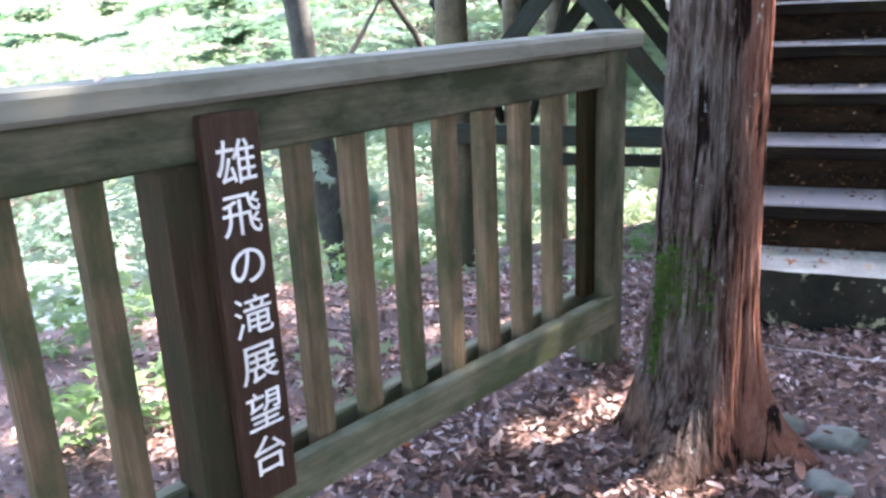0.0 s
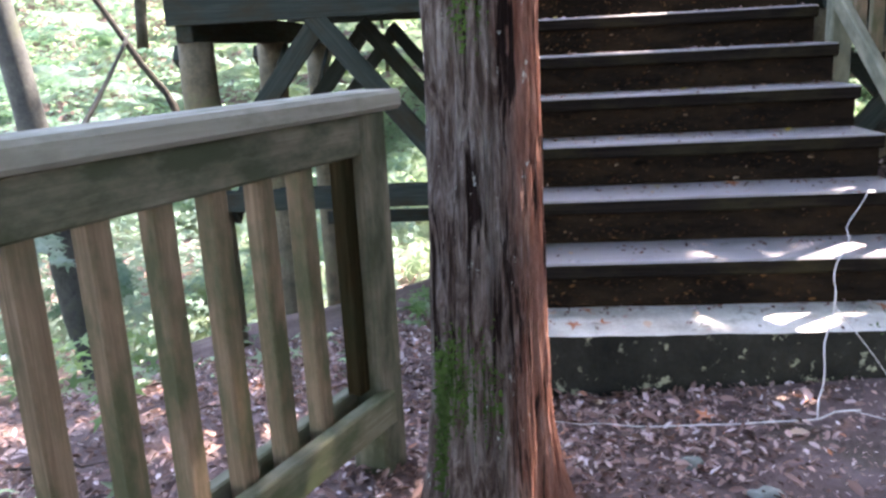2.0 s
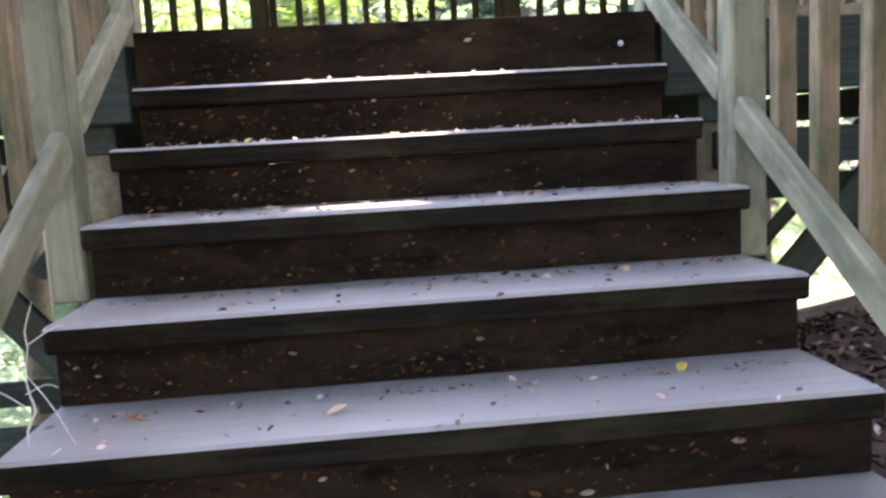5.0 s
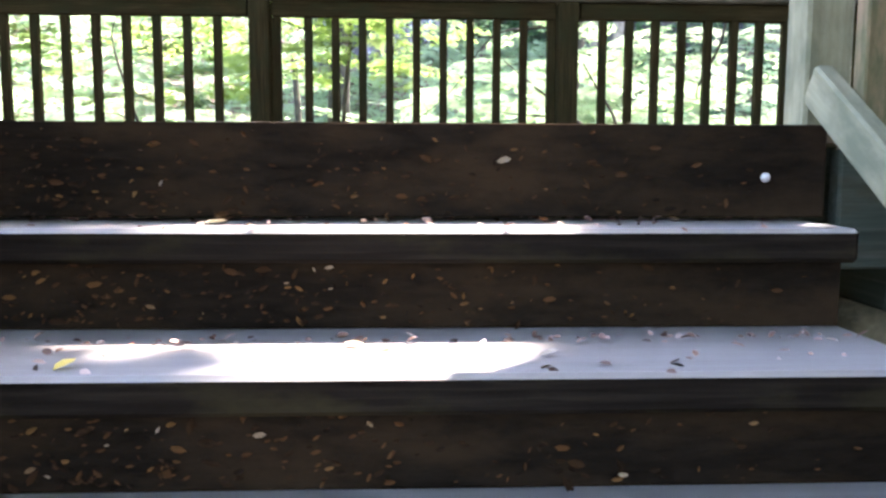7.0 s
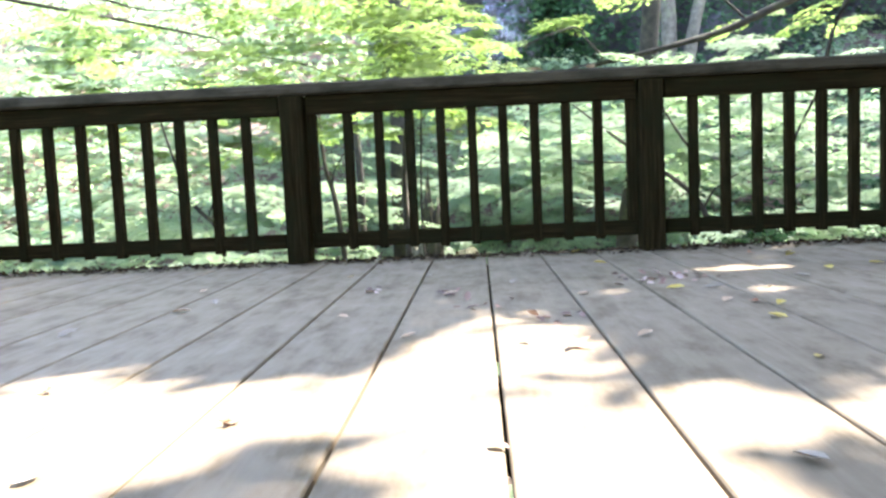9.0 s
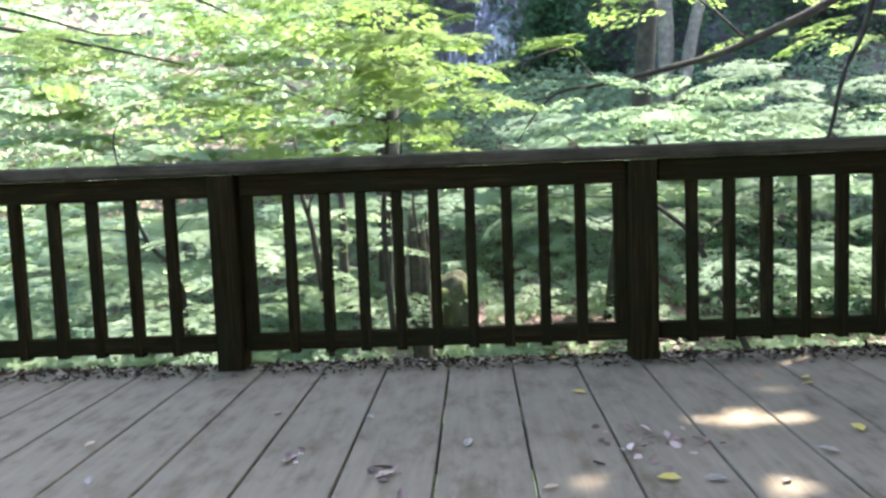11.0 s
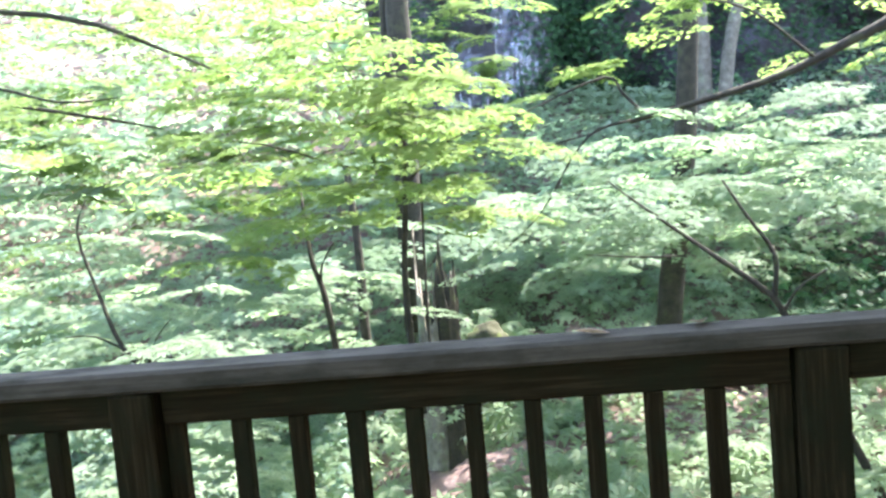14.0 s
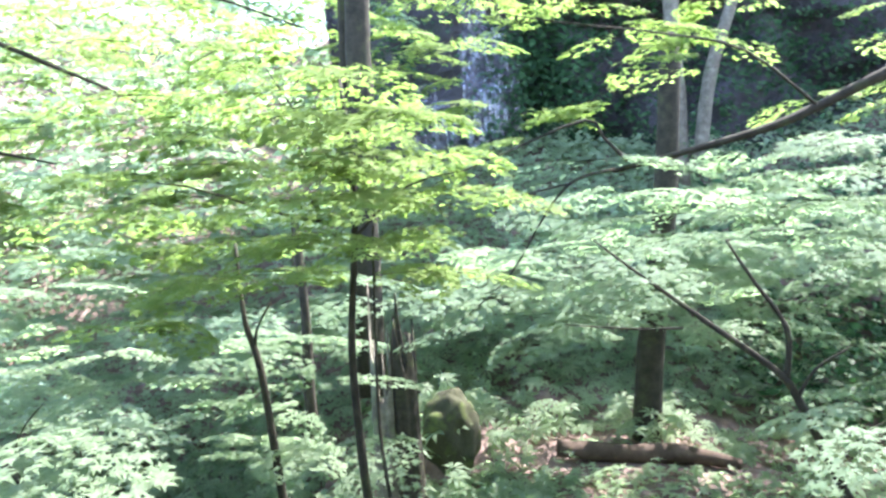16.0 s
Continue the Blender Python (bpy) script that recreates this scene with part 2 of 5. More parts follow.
CEDAR = cedar_bark()
LEAF_LIME = leaf_material("lime_maple_leaf", ((0.0, (0.110, 0.165, 0.045)), (0.5, (0.160, 0.225, 0.075)), (1.0, (0.23, 0.29, 0.125))), 0.55, 0.65, 0.06, patch=0.9)
LEAF_PALE = leaf_material("pale_green_leaf", ((0.0, (0.125, 0.185, 0.115)), (0.5, (0.185, 0.25, 0.17)), (1.0, (0.25, 0.315, 0.235))), 0.62, 0.65, 0.08, patch=0.9)
LEAF_GROUND = leaf_material("undergrowth_leaf", ((0.0, (0.14, 0.20, 0.125)), (0.5, (0.22, 0.28, 0.19)), (1.0, (0.30, 0.36, 0.265))), 0.66, 0.65, 0.08, patch=0.9)
LEAF_DARK = leaf_material("dark_evergreen_leaf", ((0.0, (0.010, 0.030, 0.012)), (0.6, (0.025, 0.065, 0.025)), (1.0, (0.05, 0.105, 0.045))), 0.2, 0.6, 0.15)
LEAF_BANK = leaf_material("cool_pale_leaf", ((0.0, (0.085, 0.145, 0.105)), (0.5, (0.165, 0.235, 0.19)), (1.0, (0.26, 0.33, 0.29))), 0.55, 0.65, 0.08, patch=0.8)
# Darker twin of the bank leaf; the clumps' shade is in its colour.
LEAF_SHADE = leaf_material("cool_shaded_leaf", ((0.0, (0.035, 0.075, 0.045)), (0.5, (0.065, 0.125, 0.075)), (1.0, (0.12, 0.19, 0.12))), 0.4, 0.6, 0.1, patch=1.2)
LITTER = leaf_material("fallen_leaf_litter", ((0.0, (0.045, 0.024, 0.017)), (0.3, (0.13, 0.070, 0.052)), (0.6, (0.26, 0.155, 0.128)), (0.84, (0.40, 0.28, 0.255)), (0.95, (0.58, 0.48, 0.46)), (1.0, (0.36, 0.13, 0.06))), 0.1, 0.6)
DEBRIS = leaf_material("dark_leaf_bits", ((0.0, (0.012, 0.007, 0.005)), (0.7, (0.035, 0.021, 0.013)), (0.93, (0.075, 0.045, 0.028)), (0.98, (0.14, 0.10, 0.04)), (1.0, (0.22, 0.18, 0.15))), 0.05, 0.8, 0.1)
LEAF_PLANT = leaf_material("fresh_green_leaf", ((0.0, (0.07, 0.13, 0.045)), (0.5, (0.13, 0.21, 0.085)), (1.0, (0.19, 0.28, 0.14))), 0.45, 0.55, 0.15)
RISER_BITS = leaf_material("damp_leaf_bits", ((0.0, (0.008, 0.005, 0.003)), (0.6, (0.028, 0.014, 0.007)), (0.9, (0.055, 0.026, 0.011)), (0.97, (0.10, 0.052, 0.02)), (1.0, (0.20, 0.16, 0.12))), 0.05, 0.8, 0.05)
LEAF_YELLOW = leaf_material("yellow_fallen_leaf", ((0.0, (0.40, 0.30, 0.05)), (1.0, (0.5, 0.38, 0.08))), 0.1)
LEAF_TAN = leaf_material("tan_fallen_leaf", ((0.0, (0.34, 0.22, 0.13)), (1.0, (0.45, 0.33, 0.24))), 0.1)
LEAF_RUST = leaf_material("rust_fallen_leaf", ((0.0, (0.28, 0.09, 0.04)), (1.0, (0.33, 0.12, 0.05))), 0.1)
LEAF_GREY = leaf_material("grey_fallen_leaf", ((0.0, (0.17, 0.14, 0.11)), (1.0, (0.30, 0.26, 0.22))), 0.1)


def water():
    m, p = base_material("falling_water", 0.3, 0.5)
    f = noise_tex(m, coords(m, (6.0, 6.0, 0.3), False), 2.0, 7, 0.65)
    p.inputs["Base Color"].default_value = (0.54, 0.55, 0.67, 1)
    links(m, ramp(m, f, ((0.45, (0.01, 0.01, 0.01)), (0.72, (0.62, 0.62, 0.62)))), p.inputs["Alpha"])
    return m


WATER = water()
STREAM = rough_material("foaming_stream", ((0.3, (0.25, 0.30, 0.36)), (0.55, (0.45, 0.50, 0.56)), (0.8, (0.72, 0.74, 0.78))), 2.5, 14, 0.15, 0.03, 0.5, spec=0.6)

# ---- builders ----
def thing(name, at, label, category, group="", kind=""):
    e = new(name)
    e.empty_display_size = 0.1
    e.location = at
    e.matrix_basis = Matrix.Translation(at)
    return tagged(e, label, category, group, kind)


def mesh_of(name, bm, material, smooth=False):
    me = bpy.data.meshes.new(name)
    bm.to_mesh(me)
    bm.free()
    me.materials.append(material)
    if smooth:
        me.polygons.foreach_set("use_smooth", [True] * len(me.polygons))
    return me


def put(name, me, m, parent=None, label=""):
    """A mesh object at the world pose m, under its thing."""
    ob = new(name, me)
    if parent is not None:
        ob.parent = parent
        up = Matrix.Identity(4)
        q = parent
        while q is not None:
            up = q.matrix_basis @ up
            q = q.parent
        ob.matrix_basis = up.inverted() @ m
    else:
        ob.matrix_basis = m
    return tagged(ob, label)


def part(name, bm, material, parent, label="", smooth=False):
    return put(name, mesh_of(name, bm, material, smooth), Matrix.Identity(4), parent, label)


BOXES = {}


def box_mesh(l, w, h, material, edge=0.006, taper=0.0):
    key = (round(l, 3), round(w, 3), round(h, 3), material.name, edge)
    if key not in BOXES:
        bm = bmesh.new()
        bmesh.ops.create_cube(bm, size=1, matrix=Matrix.Diagonal((l, w, h, 1)))
        bmesh.ops.bevel(bm, geom=bm.edges[:], offset=edge, segments=1, affect="EDGES")
        BOXES[key] = mesh_of("board", bm, material)
    return BOXES[key]


def bar(name, a, b, w, h, material, parent, label="", up=(0, 0, 1), edge=0.006):
    """A board from a to b; w across, h along up; its grain runs along it."""
    a, b = Vector(a), Vector(b)
    x = (b - a).normalized()
    y = Vector(up).cross(x).normalized()
    z = x.cross(y)
    m = Matrix((x, y, z)).transposed().to_4x4()
    m.translation = (a + b) / 2
    return put(name, box_mesh((b - a).length, w, h, material, edge), m, parent, label)


def tube(points, radii, sides=9, wobble=0.0, seed=0, step=3):
    """A tapered, slightly uneven limb along a smoothed line of points."""
    pts = [Vector(p) for p in points]
    fine, rad = [], []
    for i in range(len(pts) - 1):
        p0, p1, p2, p3 = pts[max(i - 1, 0)], pts[i], pts[i + 1], pts[min(i + 2, len(pts) - 1)]
        for k in range(step):
            t = k / step
            fine.append(0.5 * (2 * p1 + (p2 - p0) * t + (2 * p0 - 5 * p1 + 4 * p2 - p3) * t * t + (3 * p1 - p0 - 3 * p2 + p3) * t ** 3))
            rad.append(radii[i] * (1 - t) + radii[i + 1] * t)
    fine.append(pts[-1])
    rad.append(radii[-1])
    bm = bmesh.new()
    rings = []
    for i, (p, r) in enumerate(zip(fine, rad)):
        d = (fine[min(i + 1, len(fine) - 1)] - fine[max(i - 1, 0)]).normalized()
        u = d.orthogonal().normalized() if abs(d.z) > 0.9 else d.cross(Vector((0, 0, 1))).normalized()
        v = d.cross(u)
        ring = []
        for k in range(sides):
            a = 2 * math.pi * k / sides
            o = u * math.cos(a) + v * math.sin(a)
            n = noise.noise(p * 3.0 + o * 0.8 + Vector((seed, 0, 0)))
            ring.append(bm.verts.new(p + o * r * (1 + wobble * n)))
        rings.append(ring)
    for a, b in zip(rings, rings[1:]):
        for k in range(sides):
            bm.faces.new((a[k], a[(k + 1) % sides], b[(k + 1) % sides], b[k]))
    bm.faces.new(list(reversed(rings[0])))
    bm.faces.new(rings[-1])
    bmesh.ops.recalc_face_normals(bm, faces=bm.faces[:])
    return bm


def star_leaf():
    """A five-lobed maple leaf, one unit long, slightly cupped."""
    v = [(0, 0, 0)]
    for a, r in ((-125, 0.50), (-95, 0.24), (-62, 0.78), (-32, 0.33), (0, 1.0), (32, 0.33), (62, 0.78), (95, 0.24), (125, 0.50)):
        v.append((r * math.cos(radians(a)), r * math.sin(radians(a)), -0.16 * r * r))
    f = [(0, i, i + 1) for i in range(1, 9)]
    return np.array(v), f


def oval_leaf():
    v = [(0, 0, 0), (0.35, -0.26, 0.05), (0.75, -0.2, 0.02), (1, 0, -0.1), (0.75, 0.2, 0.02), (0.35, 0.26, 0.05), (0.5, 0, -0.04)]
    f = [(0, 1, 6), (1, 2, 6), (2, 3, 6), (3, 4, 6), (4, 5, 6), (5, 0, 6)]
    return np.array(v), f


def curled_leaf():
    """A dry leaf, narrow and rolled up at its edges."""
    v = [(0, 0, 0.02), (0.3, -0.2, 0.16), (0.72, -0.15, 0.2), (1, 0.05, 0.12), (0.7, 0.2, 0.1), (0.28, 0.17, 0.14), (0.5, 0, 0)]
    return np.array(v), [(0, 1, 6), (1, 2, 6), (2, 3, 6), (3, 4, 6), (4, 5, 6), (5, 0, 6)]


def blade_leaf():
    return np.array([(0, 0, 0), (0.5, -0.28, 0.03), (1, 0, -0.12), (0.5, 0.28, 0.03)]), [(0, 1, 3), (1, 2, 3)]


RNG = np.random.default_rng(7)


def palmate_leaf():
    """A broad leaf of seven narrow drooping leaflets."""
    v, f = [(0, 0, 0)], []
    for a, r in ((-130, 0.6), (-85, 0.8), (-42, 0.95), (0, 1.0), (42, 0.95), (85, 0.8), (130, 0.6)):
        c, d, k = math.cos(radians(a)), math.sin(radians(a)), len(v)
        v += [(0.55 * r * c + 0.13 * d, 0.55 * r * d - 0.13 * c, 0.03), (0.55 * r * c - 0.13 * d, 0.55 * r * d + 0.13 * c, 0.03), (r * c, r * d, -0.2 * r)]
        f += [(0, k, k + 1), (k, k + 2, k + 1)]
    return np.array(v), f


def leaf_mass(name, pos, size, template, material, tilt=0.5, parent=None, label="", category="", lean=None, normals=None):
    """Many small leaves in one mesh, each with its own turn, tilt and size."""
    tv, tf = template
    pos = np.asarray(pos, float)
    n = len(pos)
    size = np.broadcast_to(size, n) * RNG.uniform(0.7, 1.3, n)
    yaw = RNG.uniform(0, 2 * math.pi, n)
    nx, ny = RNG.normal(0, tilt, n), RNG.normal(0, tilt, n)
    if lean is not None:
        nx, ny = nx + lean[0], ny + lean[1]
    z = np.stack([nx, ny, np.ones(n)], 1)
    if normals is not None:
        z = z + normals * (1, 1, 0)
    z /= np.linalg.norm(z, axis=1, keepdims=True)
    x = np.stack([np.cos(yaw), np.sin(yaw), np.zeros(n)], 1)
    x -= z * (x * z).sum(1, keepdims=True)
    x /= np.linalg.norm(x, axis=1, keepdims=True)
    y = np.cross(z, x)
    R = np.stack([x, y, z], 2) * size[:, None, None]
    v = np.einsum("nij,kj->nki", R, tv) + pos[:, None]
    k, f = len(tv), np.array(tf)
    faces = (f[None] + (np.arange(n) * k)[:, None, None]).reshape(-1, 3)
    me = bpy.data.meshes.new(name)
    me.vertices.add(n * k)
    me.vertices.foreach_set("co", v.reshape(-1).astype(np.float32))
    me.loops.add(faces.size)
    me.loops.foreach_set("vertex_index", faces.reshape(-1).astype(np.int32))
    me.polygons.add(len(faces))
    me.polygons.foreach_set("loop_start", np.arange(0, faces.size, 3, dtype=np.int32))
    me.update(calc_edges=True)
    me.materials.append(material)
    ob = put(name, me, Matrix.Identity(4), parent, label)
    if category:
        tagged(ob, label, category, kind="stuff")
    return ob


def sprays(regions, leaves, flat=0.09, reach=0.55, seed=1, gap=None):
    """Leaf places gathered in flat, drooping sprays inside box regions (centre, half size, count)."""
    r = np.random.default_rng(seed)
    out = []
    for c, h, count in regions:
        for _ in range(count):
            o = np.array(c) + r.uniform(-1, 1, 3) * np.array(h)
            n = int(leaves * r.uniform(0.5, 1.5))
            if gap is not None and abs(o[0] - gap[0]) < gap[1] and o[2] > gap[2]:
                continue
            a, s = r.uniform(0, 2 * math.pi), r.uniform(0.6, 1.4) * reach
            p = r.normal(0, 1, (n, 3)) * (s, s * 0.6, flat)
            p[:, 2] -= 0.16 * (p[:, 0] ** 2 + p[:, 1] ** 2) / s
            q = p.copy()
            q[:, 0] = p[:, 0] * math.cos(a) - p[:, 1] * math.sin(a)
            q[:, 1] = p[:, 0] * math.sin(a) + p[:, 1] * math.cos(a)
            out.append(q + o)
    return np.concatenate(out)


def fans(regions, leaves, reach=0.8, seed=1, tier=0.42, droop=0.22, gap=None):
    """Leaf places and slopes on flat, drooping fans of twigs, gathered in tiers inside box regions (centre, half size, count)."""
    r = np.random.default_rng(seed)
    pos, nor, stems = [], [], []
    for c, h, count in regions:
        for _ in range(count):
            o = np.array(c) + r.uniform(-1, 1, 3) * np.array(h)
            o[2] = round(o[2] / tier) * tier + 0.3 * tier * noise.noise(Vector((o[0] * 0.7, o[1] * 0.7, seed))) + r.normal(0, 0.025)
            n, a, s = int(leaves * r.uniform(0.6, 1.4)), r.uniform(0, 2 * math.pi), reach * r.uniform(0.65, 1.35)
            if gap is not None and abs(o[0] - gap[0]) < gap[1] and o[2] > gap[2]:
                continue
            u = r.uniform(0.02, 1, n)
            side = np.round(r.uniform(-3.5, 3.5, n)) / 3.5 + r.normal(0, 0.06, n)
            w = 0.42 * np.sin(math.pi * (0.12 + 0.8 * u))
            x, y = s * (u + 0.14 * (1 - np.abs(side))), s * side * w
            z = -droop * s * (u * u + 1.1 * (side * w) ** 2) + r.normal(0, 0.012, n)
            ca, sa = math.cos(a), math.sin(a)
            sx, sy = 2 * droop * u, 2.2 * droop * side * w
            pos.append(np.stack([o[0] + x * ca - y * sa, o[1] + x * sa + y * ca, o[2] + z], 1))
            nor.append(np.stack([sx * ca - sy * sa, sx * sa + sy * ca, np.zeros(n)], 1))
            stems.append([tuple(o + np.array((s * q * ca, s * q * sa, -droop * s * q * q - 0.01))) for q in (-0.25, 0.15, 0.5, 0.9)])
    return np.concatenate(pos), np.concatenate(nor), stems


def stem_mesh(stems, r0):
    """Thin three-sided twigs, one for each fan of leaves."""
    vs, fs = [], []
    for line in stems:
        b = len(vs)
        for i, (x, y, z) in enumerate(line):
            q = r0 * (1 - 0.25 * i)
            vs += [(x + q, y, z), (x - q, y + q, z), (x, y - q, z + q)]
        for i in range(len(line) - 1):
            for k in range(3):
                fs.append((b + 3 * i + k, b + 3 * i + (k + 1) % 3, b + 3 * i + 3 + (k + 1) % 3, b + 3 * i + 3 + k))
    me = bpy.data.meshes.new("twigs")
    me.from_pydata(vs, [], fs)
    me.materials.append(BRANCH)
    return me


def smooth(a, b, x):
    t = min(max((x - a) / (b - a), 0.0), 1.0)
    return t * t * (3 - 2 * t)


def ground_z(x, y):
    """Height of the ground: a level path, a bank beside the stairs, a valley, and the far hillside."""
    z = 0.0
    z += 0.34 * smooth(0.95, 1.5, x) * smooth(-0.9, 0.1, y) + 0.5 * smooth(1.3, 5, x) * smooth(-3, 3, y)
    z -= 0.75 * smooth(-0.9, 2.6, y) * smooth(0.6, -2.8, x)
    z -= 0.9 * smooth(-2.4, -6.0, x) * smooth(-4, 2, y)
    z -= 1.2 * smooth(2.4, 8.0, y)
    z -= 0.9 * smooth(1.0, 6.0, x) * smooth(3.0, 9.0, y)
    z += 7.5 * smooth(19.0, 33.0, y) * (0.92 + 0.08 * smooth(-11, -1, x)) + 14 * smooth(30.0, 60.0, y) * (0.92 + 0.08 * smooth(-12, 3, x))
    z += 3.0 * smooth(-9, -22, x) * smooth(0, 14, y) + 3.5 * smooth(9, 22, x)
    z += 0.38 * math.exp(-((x - 2.6) / 2.4) ** 2 - ((y - 19.2) / 1.6) ** 2) + 1.4 * math.exp(-((x + 0.7) / 1.6) ** 2 - ((y - 20.2) / 1.7) ** 2)
    z += 0.05 * noise.noise(Vector((x * 0.9, y * 0.9, 0))) + 0.25 * noise.noise(Vector((x * 0.22, y * 0.22, 3))) * smooth(3, 9, abs(x) + max(y - 2, 0))
    return z

# ---- ground ----
def build_ground():
    near = np.arange(-9, 9.01, 0.14)
    far = np.array([10, 11.5, 13, 15, 17, 20, 24, 30, 40, 60, 100, 200, 500, 1500])
    xs = np.concatenate([-far[::-1], near, far])
    ynear, yfar = np.arange(-8, 8.01, 0.14), np.array([8.6, 9.4, 10.3, 11.3, 12.4, 13.6, 15, 16.5, 18, 19.5, 21, 22.5, 24, 25.5, 27, 29, 31, 34, 38, 44, 52, 62, 90, 200, 500, 1500])
    ys = np.concatenate([-far[::-1], ynear, yfar])
    verts = [(x, y, ground_z(x, y)) for y in ys for x in xs]
    w = len(xs)
    faces = [(j * w + i, j * w + i + 1, (j + 1) * w + i + 1, (j + 1) * w + i) for j in range(len(ys) - 1) for i in range(w - 1)]
    me = bpy.data.meshes.new("ground")
    me.from_pydata(verts, [], faces)
    me.materials.append(SOIL)
    me.polygons.foreach_set("use_smooth", [True] * len(me.polygons))
    tagged(new("ground", me), "brown forest soil path with a bank and valley", "ground", kind="structure")


build_ground()

# ---- measures of the timber work ----
RISE, GOING, TREAD_1 = 0.21, 0.324, 0.42
STAIR_L, STAIR_R = -0.995, 0.92
DECK_Z, DECK_FRONT, DECK_BACK = 1.90, 2.17, 6.22
DECK_L, DECK_R = -3.16, 3.34
RAIL_Y = 6.125


# ---- concrete step ----
def build_slab():
    bm = bmesh.new()
    bmesh.ops.create_grid(bm, x_segments=40, y_segments=8, size=0.5)
    top = bm.verts[:]
    for v in top:
        v.co = Vector((-0.035 + v.co.x * 1.96, -0.13 + v.co.y * 0.38, 0.21))
        v.co.z += 0.006 * noise.noise(v.co * 9)
        v.co.y += 0.012 * noise.noise(Vector((v.co.x * 5, 0, 7))) * (1 if v.co.y < -0.2 else 0)
    ex = bmesh.ops.extrude_face_region(bm, geom=bm.faces[:])
    for e in ex["geom"]:
        if isinstance(e, bmesh.types.BMVert):
            e.co.z = -0.12
    bmesh.ops.recalc_face_normals(bm, faces=bm.faces[:])
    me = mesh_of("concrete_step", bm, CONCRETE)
    me.materials.append(CONCRETE_SIDE)
    # upright faces take the near-black concrete with pale drips
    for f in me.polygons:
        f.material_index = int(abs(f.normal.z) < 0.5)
    tagged(put("concrete_step", me, Matrix.Identity(4)), "mossy stained concrete step at the foot of the stairs", "step", kind="structure")


build_slab()


# ---- stairs ----
def build_stairs():
    st = thing("staircase", (0, 0, 0.21), "dark wet wooden staircase with leaf-strewn treads", "staircase", kind="structure")
    for k in range(7):
        y, z = k * GOING, TREAD_1 + k * RISE
        dz = 0.003 * math.sin(k * 2.3)
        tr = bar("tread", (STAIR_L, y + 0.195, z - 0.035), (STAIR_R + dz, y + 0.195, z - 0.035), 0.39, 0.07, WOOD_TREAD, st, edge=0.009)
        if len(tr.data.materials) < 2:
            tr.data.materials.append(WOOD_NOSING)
            # only upward faces keep the lit-looking wood; the rest take the shade-dark one
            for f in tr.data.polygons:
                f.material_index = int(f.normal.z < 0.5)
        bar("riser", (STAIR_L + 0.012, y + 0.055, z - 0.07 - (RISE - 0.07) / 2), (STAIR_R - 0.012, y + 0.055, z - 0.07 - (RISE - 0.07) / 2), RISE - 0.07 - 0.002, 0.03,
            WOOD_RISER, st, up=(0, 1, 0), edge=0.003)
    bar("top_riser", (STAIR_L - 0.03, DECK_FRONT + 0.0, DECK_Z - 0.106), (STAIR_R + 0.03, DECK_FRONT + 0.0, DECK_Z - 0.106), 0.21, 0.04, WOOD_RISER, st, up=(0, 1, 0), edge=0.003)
    for x in (STAIR_L + 0.12, -0.04, STAIR_R - 0.12):
        bar("stringer", (x, 0.24, 0.16), (x, 2.25, 0.16 + 2.01 * RISE / GOING), 0.06, 0.12, WOOD_BEAM, st)
    bm = bmesh.new()
    bmesh.ops.create_uvsphere(bm, u_segments=10, v_segments=6, radius=0.011)
    put("nail_head", mesh_of("nail_head", bm, NAIL, True), Matrix.Translation((0.81, DECK_FRONT - 0.021, 1.78)), st, "grey round nail head")


build_stairs()


def stair_rail(x, name_label):
    """A sloping handrail beside the stairs: posts, cap, upper and lower rail, balusters."""
    s = RISE / GOING
    zn = lambda y: TREAD_1 + s * y
    rail = thing("stair_railing", (x, 0, 0.2), name_label, "railing", "stair railings")
    up = Vector((0, -s, 1)).normalized()
    bar("handrail_cap", (x, -0.28, zn(-0.28) + 1.045), (x, 2.32, zn(2.32) + 1.045), 0.16, 0.05, WOOD_PALECAP, rail, "weathered pale grey cap board", up=up, edge=0.01)
    for y0, y1 in ((0.088, 1.405), (1.515, 2.19)):
        xr = x - math.copysign(0.03, x)
        bar("upper_rail", (xr, y0, zn(y0) + 0.955), (xr, y1, zn(y1) + 0.955), 0.045, 0.105, WOOD_STAIRRAIL, rail, up=up)
        bar("lower_rail", (xr, y0, zn(y0) + 0.155), (xr, y1, zn(y1) + 0.155), 0.045, 0.095, WOOD_STAIRRAIL, rail, up=up)
    for y, z0 in ((0.03, 0.15), (1.46, 1.03), (2.25, 1.86)):
        wide, off = (0.15, -0.022) if y < 0.1 and x < 0 else (0.11, 0.0)
        # the left foot post takes the wood with shade in its colour
        bar("post", (x + off, y, z0), (x + off, y, zn(y) + 0.995), wide, 0.11, WOOD_POST_SHADED if y < 0.1 and x < 0 else WOOD_STAIRRAIL, rail, up=(1, 0, 0), edge=0.008)
    for y in (0.21, 0.40, 0.61, 0.82, 1.04, 1.25, 1.68, 1.87, 2.06):
        bar("baluster", (x + math.copysign(0.0235, x), y, zn(y) + 0.1), (x + math.copysign(0.0235, x), y, zn(y) + 0.985), 0.05, 0.058, WOOD_BAL, rail, up=(1, 0, 0), edge=0.004)
    return rail


stair_rail(STAIR_R + 0.05, "weathered wooden stair railing on the bank side")
stair_rail(STAIR_L - 0.085, "weathered wooden stair railing with bright cap board")


